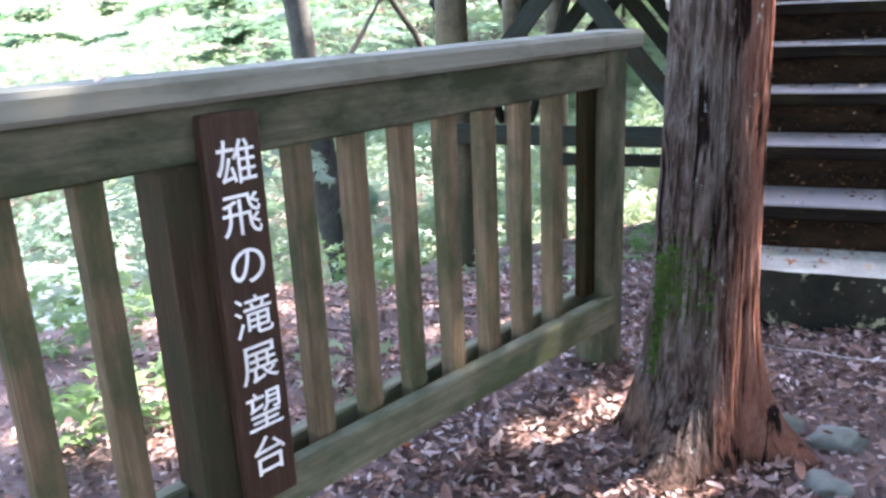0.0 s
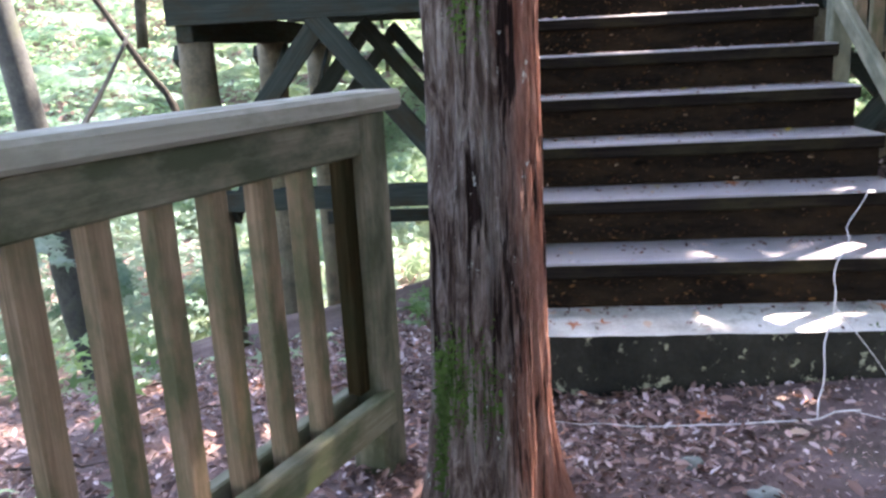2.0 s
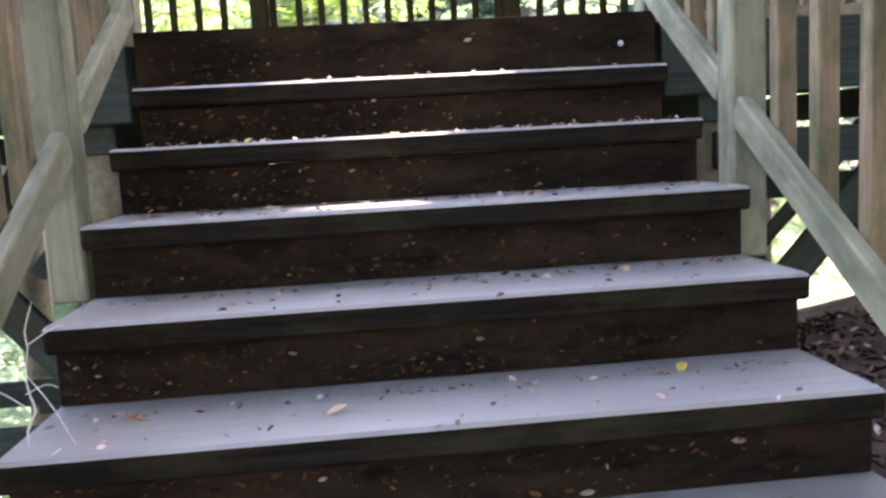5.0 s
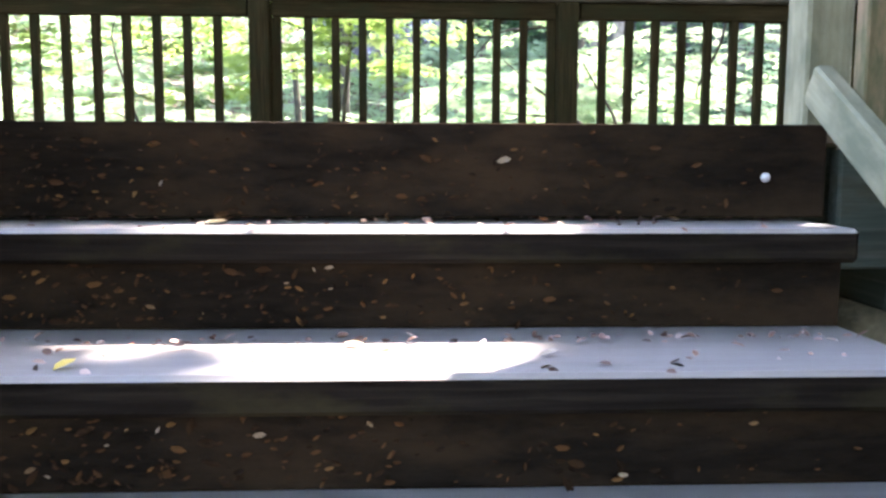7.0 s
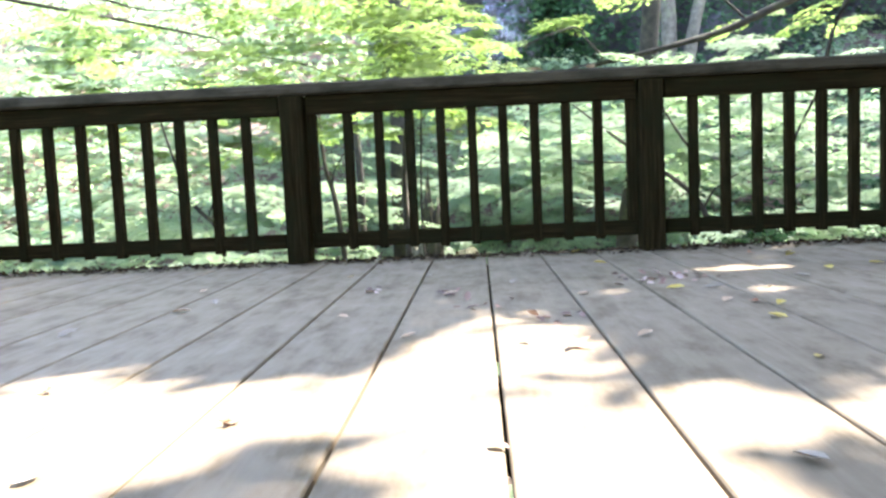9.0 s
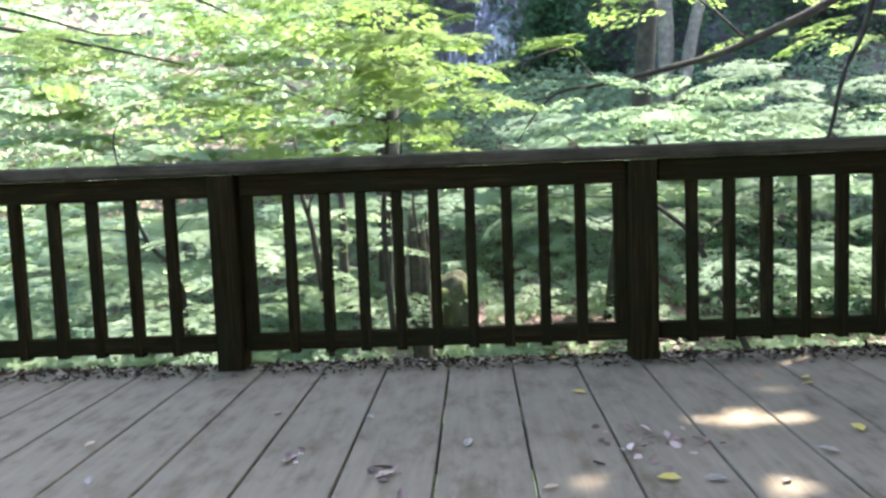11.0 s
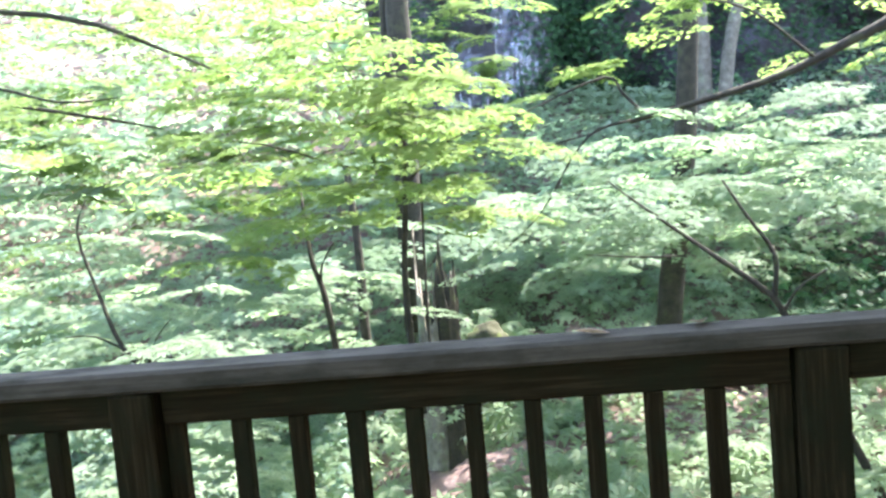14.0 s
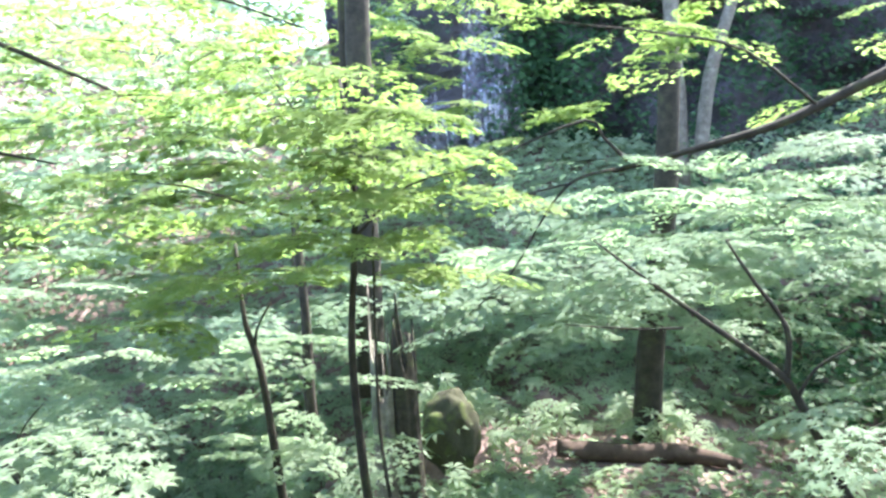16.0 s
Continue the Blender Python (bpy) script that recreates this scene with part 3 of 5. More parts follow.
# ---- deck and its frame ----
def build_deck():
    deck = thing("viewing_deck", (0, 4, 1.5), "grey worn wooden viewing deck on log posts", "deck", kind="structure")
    x = -1.165 - 0.32 * 7
    while x < DECK_R + 0.05:
        a, b = max(x, DECK_L), min(x + 0.32, DECK_R)
        if b - a > 0.05:
            rz = 0.0025 * noise.noise(Vector((x * 9, 1, 2)))
            bar("plank", ((a + b) / 2, DECK_FRONT + 0.023, DECK_Z - 0.022 + rz), ((a + b) / 2, DECK_BACK, DECK_Z - 0.022 - rz), b - a - 0.009, 0.045, WOOD_DECK, deck, edge=0.004)
        x += 0.32
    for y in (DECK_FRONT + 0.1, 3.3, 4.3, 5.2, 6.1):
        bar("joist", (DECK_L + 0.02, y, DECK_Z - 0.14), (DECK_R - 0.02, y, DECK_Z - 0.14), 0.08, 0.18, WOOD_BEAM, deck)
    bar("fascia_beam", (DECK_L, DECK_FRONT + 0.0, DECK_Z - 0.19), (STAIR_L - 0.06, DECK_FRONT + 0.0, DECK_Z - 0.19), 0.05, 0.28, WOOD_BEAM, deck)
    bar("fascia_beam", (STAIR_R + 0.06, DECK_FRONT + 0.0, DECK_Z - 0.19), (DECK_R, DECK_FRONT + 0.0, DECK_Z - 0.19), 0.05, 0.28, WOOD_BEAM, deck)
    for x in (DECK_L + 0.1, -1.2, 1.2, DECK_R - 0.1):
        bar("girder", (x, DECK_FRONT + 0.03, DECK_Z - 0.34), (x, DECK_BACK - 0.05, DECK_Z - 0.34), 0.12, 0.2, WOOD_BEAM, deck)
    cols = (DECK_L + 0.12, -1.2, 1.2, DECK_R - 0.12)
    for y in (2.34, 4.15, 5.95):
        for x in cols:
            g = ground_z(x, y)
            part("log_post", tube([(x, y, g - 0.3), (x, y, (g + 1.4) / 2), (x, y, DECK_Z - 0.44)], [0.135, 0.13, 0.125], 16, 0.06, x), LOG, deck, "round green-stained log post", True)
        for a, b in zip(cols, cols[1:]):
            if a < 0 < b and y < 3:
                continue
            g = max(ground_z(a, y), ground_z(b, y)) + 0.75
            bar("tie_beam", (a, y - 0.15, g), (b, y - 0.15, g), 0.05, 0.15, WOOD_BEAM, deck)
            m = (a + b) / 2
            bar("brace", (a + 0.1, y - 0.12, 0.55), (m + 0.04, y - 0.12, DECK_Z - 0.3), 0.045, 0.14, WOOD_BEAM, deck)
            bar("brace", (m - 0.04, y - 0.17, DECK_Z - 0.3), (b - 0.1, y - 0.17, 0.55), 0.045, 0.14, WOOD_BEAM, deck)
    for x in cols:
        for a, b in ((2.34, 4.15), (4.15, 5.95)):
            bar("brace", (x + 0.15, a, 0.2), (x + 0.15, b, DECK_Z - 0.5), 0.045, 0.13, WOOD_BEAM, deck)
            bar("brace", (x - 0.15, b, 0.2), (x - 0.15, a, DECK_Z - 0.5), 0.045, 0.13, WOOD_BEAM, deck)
    return deck


build_deck()


def straight_rail(name, a, b, base, posts, stiles, first, pitch, label, wood_post, wood_bal, wood_cap, cap_w=0.16, group="deck railings", gaps=(), end=0.0, bay=-1.0):
    """A level railing from a to b (plan points): cap, upper and lower rail, posts and balusters."""
    a, b = Vector((*a, 0)), Vector((*b, 0))
    d = (b - a)
    length = d.length
    u = d / length
    at = lambda s, z: (a.x + u.x * s, a.y + u.y * s, z)
    r = thing(name, (a.x, a.y, base), label, "railing", group)
    bar("rail_cap", at(-end, base + 1.05), at(length + end, base + 1.05), cap_w, 0.07, wood_cap, r, "grey weathered cap board", edge=0.012)
    for s in posts:
        bar("post", at(s, base - 0.12), at(s, base + 1.012), 0.16, 0.14, wood_post, r, up=u, edge=0.007)
    cuts = sorted(posts)
    for s0, s1 in zip(cuts, cuts[1:]):
        bar("upper_rail", at(s0 + 0.084, base + 0.956), at(s1 - 0.084, base + 0.956), 0.07, 0.115, wood_post, r)
        bar("lower_rail", at(s0 + 0.084, base + 0.137), at(s1 - 0.084, base + 0.137), 0.05, 0.09, wood_post, r)
    for s in stiles:
        bar("stile", at(s, base + 0.183), at(s, base + 0.898), 0.045, 0.06, wood_bal, r, up=u, edge=0.004)
    s = first
    while s < length - 0.08:
        if s > 0.08 and min(abs(s - p) for p in list(posts) + list(stiles)) > 0.1:
            q = s if s > bay else bay - 0.295 - (bay - 0.233 - s) * 1.1
            if q > 0.1:
                bar("baluster", at(q, base + 0.075), at(q, base + 0.898), 0.055, 0.055, wood_bal, r, up=u, edge=0.004)
        s += pitch
    return r


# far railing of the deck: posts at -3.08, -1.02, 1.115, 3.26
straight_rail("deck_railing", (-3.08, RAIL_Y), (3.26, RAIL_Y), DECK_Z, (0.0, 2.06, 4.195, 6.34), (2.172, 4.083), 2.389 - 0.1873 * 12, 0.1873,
              "weathered wooden railing along the valley edge of the deck, coloured backlit-dark", WOOD_DARKRAIL, WOOD_DARKRAIL, WOOD_DARKCAP, end=0.08, bay=2.06)
straight_rail("deck_railing", (-3.08, 2.26), (-3.08, RAIL_Y - 0.16), DECK_Z, (0.0, 1.9), (), 0.15, 0.187, "weathered wooden railing on the short side of the deck", WOOD_DARKRAIL, WOOD_BAL, WOOD_CAP)
straight_rail("deck_railing", (3.26, 2.26), (3.26, RAIL_Y - 0.16), DECK_Z, (0.0, 1.9), (), 0.15, 0.187, "weathered wooden railing on the short side of the deck", WOOD_DARKRAIL, WOOD_BAL, WOOD_CAP)
straight_rail("deck_railing", (-2.92, 2.26), (STAIR_L - 0.22, 2.26), DECK_Z, (0.1,), (), 0.05, 0.187, "weathered wooden railing beside the stair head", WOOD_STAIRRAIL, WOOD_BAL, WOOD_CAP)
straight_rail("deck_railing", (STAIR_R + 0.22, 2.26), (3.1, 2.26), DECK_Z, (1.86,), (), 0.12, 0.187, "weathered wooden railing beside the stair head", WOOD_STAIRRAIL, WOOD_BAL, WOOD_CAP)


# ---- path fence with the sign ----
F0 = Vector((-1.775, -2.178, 0))
FU, FN = Vector((0.3785, 0.9256, 0)), Vector((0.9256, -0.3785, 0))


def build_fence():
    at = lambda s, z, out=0.0: F0 + FU * s + FN * out + Vector((0, 0, z))
    fence = thing("path_fence", F0, "weathered wooden fence with square balusters beside the path", "fence")
    bar("rail_cap", at(-2.6, 1.195, -0.02), at(1.45, 1.195, -0.02), 0.17, 0.06, WOOD_CAP, fence, "smooth grey cap board", edge=0.012)
    posts = (-2.45, -0.285, 1.325)
    bar("post", at(posts[0], -0.15, -0.03), at(posts[0], 1.165, -0.03), 0.13, 0.13, WOOD_FENCE, fence, up=FU, edge=0.008)
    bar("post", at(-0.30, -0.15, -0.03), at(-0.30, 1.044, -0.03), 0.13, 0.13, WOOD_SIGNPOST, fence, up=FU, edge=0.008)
    bar("post", at(posts[2], -0.15, -0.03), at(posts[2], 1.165, -0.03), 0.13, 0.13, WOOD_FENCE, fence, up=FU, edge=0.008)
    bar("upper_rail", at(posts[0] + 0.067, 1.105, 0.0), at(posts[2] - 0.067, 1.105, 0.0), 0.06, 0.12, WOOD_FENCE, fence)
    for s0, s1 in zip(posts, posts[1:]):
        bar("lower_rail", at(s0 + 0.03, 0.245, 0.04), at(s1 - 0.03 if s1 > 0 else s1 - 0.067, 0.245, 0.04), 0.05, 0.11, WOOD_RAIL, fence)
        bar("lower_rail", at(s0 + 0.067, 0.245, -0.078), at(s1 - 0.067, 0.245, -0.078), 0.045, 0.11, WOOD_RAIL, fence)
    bar("stile", at(1.23, 0.302, -0.03), at(1.23, 1.043, -0.03), 0.05, 0.058, WOOD_DARKRAIL, fence, "dark narrow stile", up=FU, edge=0.005)
    for k in range(-13, 7):
        s = k * 0.169 + (0 if k >= 0 else 0.01)
        if min(abs(s - p) for p in posts) > 0.09:
            bar("baluster", at(s, 0.20, -0.02), at(s, 1.06, -0.02), 0.055, 0.058, WOOD_BAL, fence, up=FU, edge=0.005)


build_fence()


def build_sign():
    s0 = -0.222
    at = lambda s, z, out: F0 + FU * s + FN * out + Vector((0, 0, z))
    sign = thing("wooden_sign", at(s0, 0.25, 0.06), "tall dark brown wooden sign board with white brushed characters", "sign")
    bar("board", at(s0, 0.25, 0.058), at(s0, 1.145, 0.058), 0.034, 0.135, WOOD_SIGN, sign, up=FU, edge=0.005)
    m = Matrix((FU, Vector((0, 0, 1)), FN)).transposed().to_4x4()
    top, step = 1.045, 0.1125
    for i, ch in enumerate("雄飛の滝展望台"):
        cu = bpy.data.curves.new("character", "FONT")
        cu.body, cu.size, cu.extrude, cu.offset = ch, 0.101, 0.0012, 0.0
        cu.align_x, cu.align_y = "CENTER", "CENTER"
        ob = bpy.data.objects.new("character", cu)
        scene.collection.objects.link(ob)
        me = bpy.data.meshes.new_from_object(ob.evaluated_get(bpy.context.evaluated_depsgraph_get()))
        bpy.data.objects.remove(ob)
        me.materials.clear()
        me.materials.append(SIGN_PAINT)
        lo, hi = [min(v.co[k] for v in me.vertices) for k in (0, 1)], [max(v.co[k] for v in me.vertices) for k in (0, 1)]
        for v in me.vertices:
            v.co.x -= (lo[0] + hi[0]) / 2
            v.co.y -= (lo[1] + hi[1]) / 2
        m.translation = at(s0, top - i * step, 0.0765)
        put("character", me, m.copy(), sign, "white painted character")


build_sign()

# ---- cedar beside the path ----
def build_cedar():
    cx, cy = -0.908, -1.43
    tree = thing("cedar_tree", (cx, cy, 0), "tall cedar with stringy red-brown bark and flared mossy roots", "tree")
    bm = bmesh.new()
    seg, rings = 300, []
    zs = [-0.12, -0.04] + [0.025 * i for i in range(0, 84)] + [2.1 + 0.25 * i for i in range(1, 32)]
    for z in zs:
        ring = []
        for k in range(seg):
            a = 2 * math.pi * k / seg
            root = 0.22 + 1.3 * max(0, math.cos(a + 1.75)) ** 6 + 1.1 * max(0, math.cos(a + 0.15)) ** 9 + 0.5 * max(0, math.cos(a - 3.0)) ** 5 + 0.4 * max(0, math.cos(a - 1.6)) ** 5
            fl = 0.16 * root * math.exp(-max(z, 0) / 0.15) + 0.02 * math.exp(-max(z, 0) / 0.7)
            r = 0.141 * (1 - 0.035 * z) + fl
            q = Vector((math.cos(a) * 1.2, math.sin(a) * 1.2, z * 0.55))
            r += 0.012 * noise.noise(q * 2.2) + 0.05 * noise.noise(Vector((math.cos(a) * 2.6, math.sin(a) * 2.6, z * 2.5))) * math.exp(-max(z, 0) / 0.2)
            for f, zf, deep, wide in ((5, 0.7, 0.013, 0.09), (12, 1.9, 0.008, 0.13), (24, 4.5, 0.004, 0.2)):
                c = noise.noise(Vector((math.cos(a) * f, math.sin(a) * f, z * zf + f))) / wide
                r -= deep * math.exp(-c * c)
            r += 0.005 * noise.noise(Vector((math.cos(a) * 18, math.sin(a) * 18, z * 7)))
            ring.append(bm.verts.new((cx + r * math.cos(a) + 0.006 * z, cy + r * math.sin(a), z)))
        rings.append(ring)
    for a, b in zip(rings, rings[1:]):
        for k in range(seg):
            bm.faces.new((a[k], a[(k + 1) % seg], b[(k + 1) % seg], b[k]))
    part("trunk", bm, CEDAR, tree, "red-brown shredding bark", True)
    r = np.random.default_rng(3)
    n = 5200
    a, z = r.normal(-1.95, 0.26, n), np.abs(r.normal(0.52, 0.07, n))
    a[:900], z[:900] = r.normal(-2.45, 0.12, 900), r.uniform(0.25, 0.62, 900)
    a[4200:], z[4200:] = r.normal(-1.68, 0.13, 1000), r.normal(1.42, 0.05, 1000)
    z[4500:] = 0.5
    rad = 0.130 + 0.008 * r.uniform(0, 1, n) - 0.004 * z + 0.02 * np.exp(-z / 0.7) + 0.08 * np.exp(-z / 0.15)
    pos = np.stack([cx + rad * np.cos(a), cy + rad * np.sin(a), z], 1)
    leaf_mass("moss_patch", pos, 0.013, blade_leaf(), MOSS, 1.2, tree, "bright green moss", lean=(-0.5, -1.5))


build_cedar()


def tree_with(name, label, bark, limbs, crown=None, seed=0, wob=0.12, gap=None):
    """A tree of tapered limbs; the first limb is its trunk. crown: (regions, leaves, size, material, droop, reach)."""
    base = limbs[0][0][0]
    t = thing(name, base, label, "tree")
    for i, (pts, r0, r1) in enumerate(limbs):
        n = len(pts)
        radii = [r0 + (r1 - r0) * k / (n - 1) for k in range(n)]
        part("trunk" if i == 0 else "branch", tube(pts, radii, 10 if r0 > 0.05 else 7, wob, seed + i), bark, t, smooth=True)
    if crown:
        regions, leaves, size, mat, droop, reach = crown
        pos, nor, stems = fans(regions, leaves, reach, seed + 11, 0.36, droop, gap)
        leaf_mass("crown", pos, size, star_leaf(), mat, 0.13, t, "layered leaf sprays", lean=(0.0, -0.12), normals=nor)
        tagged(put("twig_work", stem_mesh(stems, 0.006), Matrix.Identity(4), t), "thin dark twigs", kind="stuff")
    return t


# leaning tree behind the fence
tree_with("leaning_tree", "slim leaning grey tree behind the path fence", GREY_BARK,
          [([(-4.28, 2.70, -1.28), (-4.43, 2.70, -0.61), (-4.52, 2.70, 0.54), (-4.61, 2.70, 1.33), (-4.77, 2.70, 2.61), (-5.00, 2.90, 3.94)], 0.15, 0.085),
           ([(-4.52, 2.72, 0.44), (-4.24, 3.20, 1.10), (-4.01, 3.40, 1.59)], 0.03, 0.012)], seed=1)
tree_with("young_tree", "thin bare-stemmed young tree beyond the fence", BRANCH,
          [([(-4.22, 5.00, 0.13), (-4.39, 5.00, 0.90), (-4.68, 5.00, 1.34), (-5.24, 5.00, 2.28)], 0.05, 0.03)], seed=2)

# valley maples, in front of the waterfall
tree_with("maple_tree", "lime-green maple with layered drooping sprays over the valley", BRANCH,
          [([(-0.96, 13.50, 0.69), (-1.01, 13.50, 1.29), (-1.04, 13.50, 2.37), (-0.94, 13.50, 3.43), (-0.91, 13.60, 4.26), (-1.02, 13.80, 5.25)], 0.055, 0.02),
           ([(-0.94, 13.50, 3.66), (-1.60, 13.20, 3.82), (-2.49, 13.00, 4.15), (-3.23, 12.80, 4.25)], 0.022, 0.006),
           ([(-0.90, 13.50, 4.07), (-1.28, 13.60, 4.58), (-1.81, 13.80, 5.43)], 0.02, 0.006),
           ([(-0.93, 13.50, 3.54), (-0.34, 13.40, 4.03), (0.30, 13.20, 4.14)], 0.018, 0.005),
           ([(-0.72, 13.30, 0.86), (-0.78, 13.30, 1.57), (-0.76, 13.30, 2.49), (-0.71, 13.30, 3.65)], 0.022, 0.012)],
          ([((-2.3, 13.0, 4.6), (1.5, 1.5, 0.9), 34), ((-0.9, 13.2, 4.3), (1.1, 1.0, 0.6), 34), ((-0.75, 12.4, 4.2), (0.6, 0.4, 0.75), 30), ((-1.2, 13.2, 3.3), (1.0, 0.9, 0.35), 17), ((-2.7, 12.8, 3.2), (0.8, 0.8, 0.35), 9)],
           120, 0.075, LEAF_LIME, 0.25, 0.95), seed=3, gap=(-0.85, 0.35, 5.2))
tree_with("maple_tree", "lime-green maple whose sprays hang in at the bright side", BRANCH,
          [([(-7.84, 12.00, 1.61), (-7.66, 12.00, 3.60), (-7.38, 12.00, 5.56), (-7.05, 12.00, 7.01)], 0.12, 0.06),
           ([(-7.33, 12.00, 6.05), (-4.27, 11.80, 5.58), (-3.00, 11.60, 5.07), (-2.33, 11.50, 4.73)], 0.04, 0.008),
           ([(-7.26, 11.20, 5.74), (-5.61, 11.20, 5.12), (-4.54, 11.20, 4.80), (-3.91, 11.20, 4.60), (-3.33, 11.20, 4.59)], 0.03, 0.006),
           ([(-7.43, 12.00, 5.32), (-4.33, 12.00, 4.61), (-3.26, 12.00, 4.34)], 0.035, 0.008),
           ([(-7.16, 12.00, 6.63), (-3.62, 12.00, 6.07), (-2.14, 12.20, 5.83), (-1.03, 12.60, 5.45)], 0.04, 0.006)],
          ([((-4.3, 12.0, 5.0), (2.2, 1.4, 0.8), 27), ((-2.4, 12.0, 5.7), (2.0, 1.2, 0.5), 25), ((-4.6, 12.2, 3.6), (1.4, 1.2, 0.7), 8)], 120, 0.075, LEAF_LIME, 0.25, 0.95), seed=21, gap=(-0.75, 0.35, 5.3))
tree_with("maple_tree", "maple with one long dark bough reaching over the valley", BRANCH,
          [([(9.87, 16.00, -1.55), (9.68, 16.00, 2.23), (8.56, 15.80, 4.88), (6.75, 15.50, 5.59), (5.56, 15.30, 5.15), (4.32, 15.20, 4.64), (3.17, 15.10, 4.36), (2.07, 15.00, 4.14)], 0.13, 0.03),
           ([(2.25, 15.00, 4.25), (1.99, 15.00, 4.54), (1.77, 15.00, 4.78), (0.81, 14.80, 4.45), (-0.09, 14.60, 4.11)], 0.026, 0.008),
           ([(2.10, 15.00, 4.16), (1.60, 14.90, 4.06), (1.23, 14.80, 3.72), (0.70, 14.60, 2.96), (-0.07, 14.40, 2.37)], 0.022, 0.006),
           ([(1.53, 14.90, 4.02), (0.78, 14.90, 3.90), (-0.05, 14.90, 3.87)], 0.014, 0.005),
           ([(4.68, 15.20, 4.76), (3.82, 15.20, 5.52), (2.92, 15.40, 5.84), (1.69, 15.60, 6.12), (0.69, 15.80, 6.40)], 0.022, 0.006)],
          ([((3.2, 16.4, 6.0), (0.9, 0.7, 0.5), 14), ((1.7, 16.0, 5.0), (0.6, 0.4, 0.2), 7), ((6.6, 16.5, 5.6), (1.4, 0.8, 0.6), 14), ((1.0, 16.2, 6.8), (1.0, 0.6, 0.25), 12)],
           110, 0.085, LEAF_LIME, 0.25, 0.8), seed=31)
tree_with("maple_tree", "forked maple with pale layered leaves below the deck", BRANCH,
          [([(4.9, 12.5, -2.2), (4.04, 12.60, -0.13), (3.54, 12.60, 0.95), (3.18, 12.60, 1.79), (2.99, 12.60, 2.06), (2.42, 12.70, 2.53), (2.09, 12.80, 2.81), (1.75, 12.90, 3.10), (1.46, 13.00, 3.36)], 0.06, 0.008),
           ([(3.09, 12.60, 1.95), (3.13, 12.60, 2.34), (3.05, 12.60, 2.58), (2.85, 12.60, 2.88), (2.61, 12.60, 3.29)], 0.036, 0.012),
           ([(3.18, 12.60, 1.79), (3.31, 12.50, 2.06), (3.59, 12.40, 2.26)], 0.022, 0.008),
           ([(2.20, 12.70, 2.49), (1.73, 12.70, 2.51), (1.10, 12.70, 2.59)], 0.014, 0.005)],
          ([((3.2, 15.0, 3.9), (1.8, 1.0, 0.5), 30), ((5.0, 14.4, 3.1), (1.2, 0.9, 0.8), 26), ((1.4, 14.6, 3.0), (0.9, 0.7, 0.5), 15), ((4.3, 12.4, 1.7), (0.9, 0.8, 0.3), 16), ((3.4, 14.6, 2.6), (1.2, 0.7, 0.3), 8), ((2.2, 16.2, 2.7), (1.9, 0.9, 0.7), 30)],
           150, 0.075, LEAF_PALE, 0.25, 1.0), seed=41)
tree_with("sapling", "bare twiggy sapling at the foot of the bright slope", BRANCH,
          [([(-2.99, 10.80, 1.00), (-3.04, 10.80, 1.83), (-3.37, 10.80, 2.24), (-3.55, 10.80, 2.79), (-3.68, 10.80, 3.35), (-3.56, 10.80, 3.65)], 0.035, 0.006),
           ([(-3.37, 10.80, 2.24), (-3.63, 10.80, 2.38), (-3.91, 10.80, 2.39)], 0.012, 0.005),
           ([(-3.16, 10.80, 2.06), (-3.05, 10.80, 2.32), (-2.88, 10.80, 2.50)], 0.01, 0.004)], seed=51)
tree_with("sapling", "slim forked sapling in the undergrowth", BRANCH,
          [([(-2.06, 14.50, 0.08), (-2.12, 14.50, 0.55), (-2.27, 14.50, 2.03), (-2.39, 14.50, 2.50), (-2.44, 14.50, 2.84), (-2.50, 14.60, 3.57)], 0.06, 0.02),
           ([(-2.32, 14.50, 2.30), (-2.28, 14.50, 2.56), (-2.10, 14.50, 2.85)], 0.025, 0.01)], seed=52)
tree_with("sapling", "short dark stem in the undergrowth", BRANCH, [([(-2.19, 17.00, 0.41), (-2.23, 17.00, 1.25), (-2.21, 17.00, 2.43), (-2.32, 17.20, 3.95)], 0.1, 0.06)], seed=53)

tree_with("maple_tree", "dark slanting limb beside the deck railing", BRANCH,
          [([(11.80, 12.00, -4.59), (11.28, 12.00, 1.15), (9.67, 11.50, 5.62)], 0.16, 0.1), ([(9.67, 11.50, 5.62), (6.24, 10.50, 6.63), (4.37, 9.60, 5.74), (4.00, 9.50, 4.85), (3.82, 9.50, 4.08), (3.62, 9.50, 3.64), (3.50, 9.50, 3.12), (3.30, 9.50, 2.74), (3.24, 9.50, 2.54)], 0.05, 0.007)], seed=58)

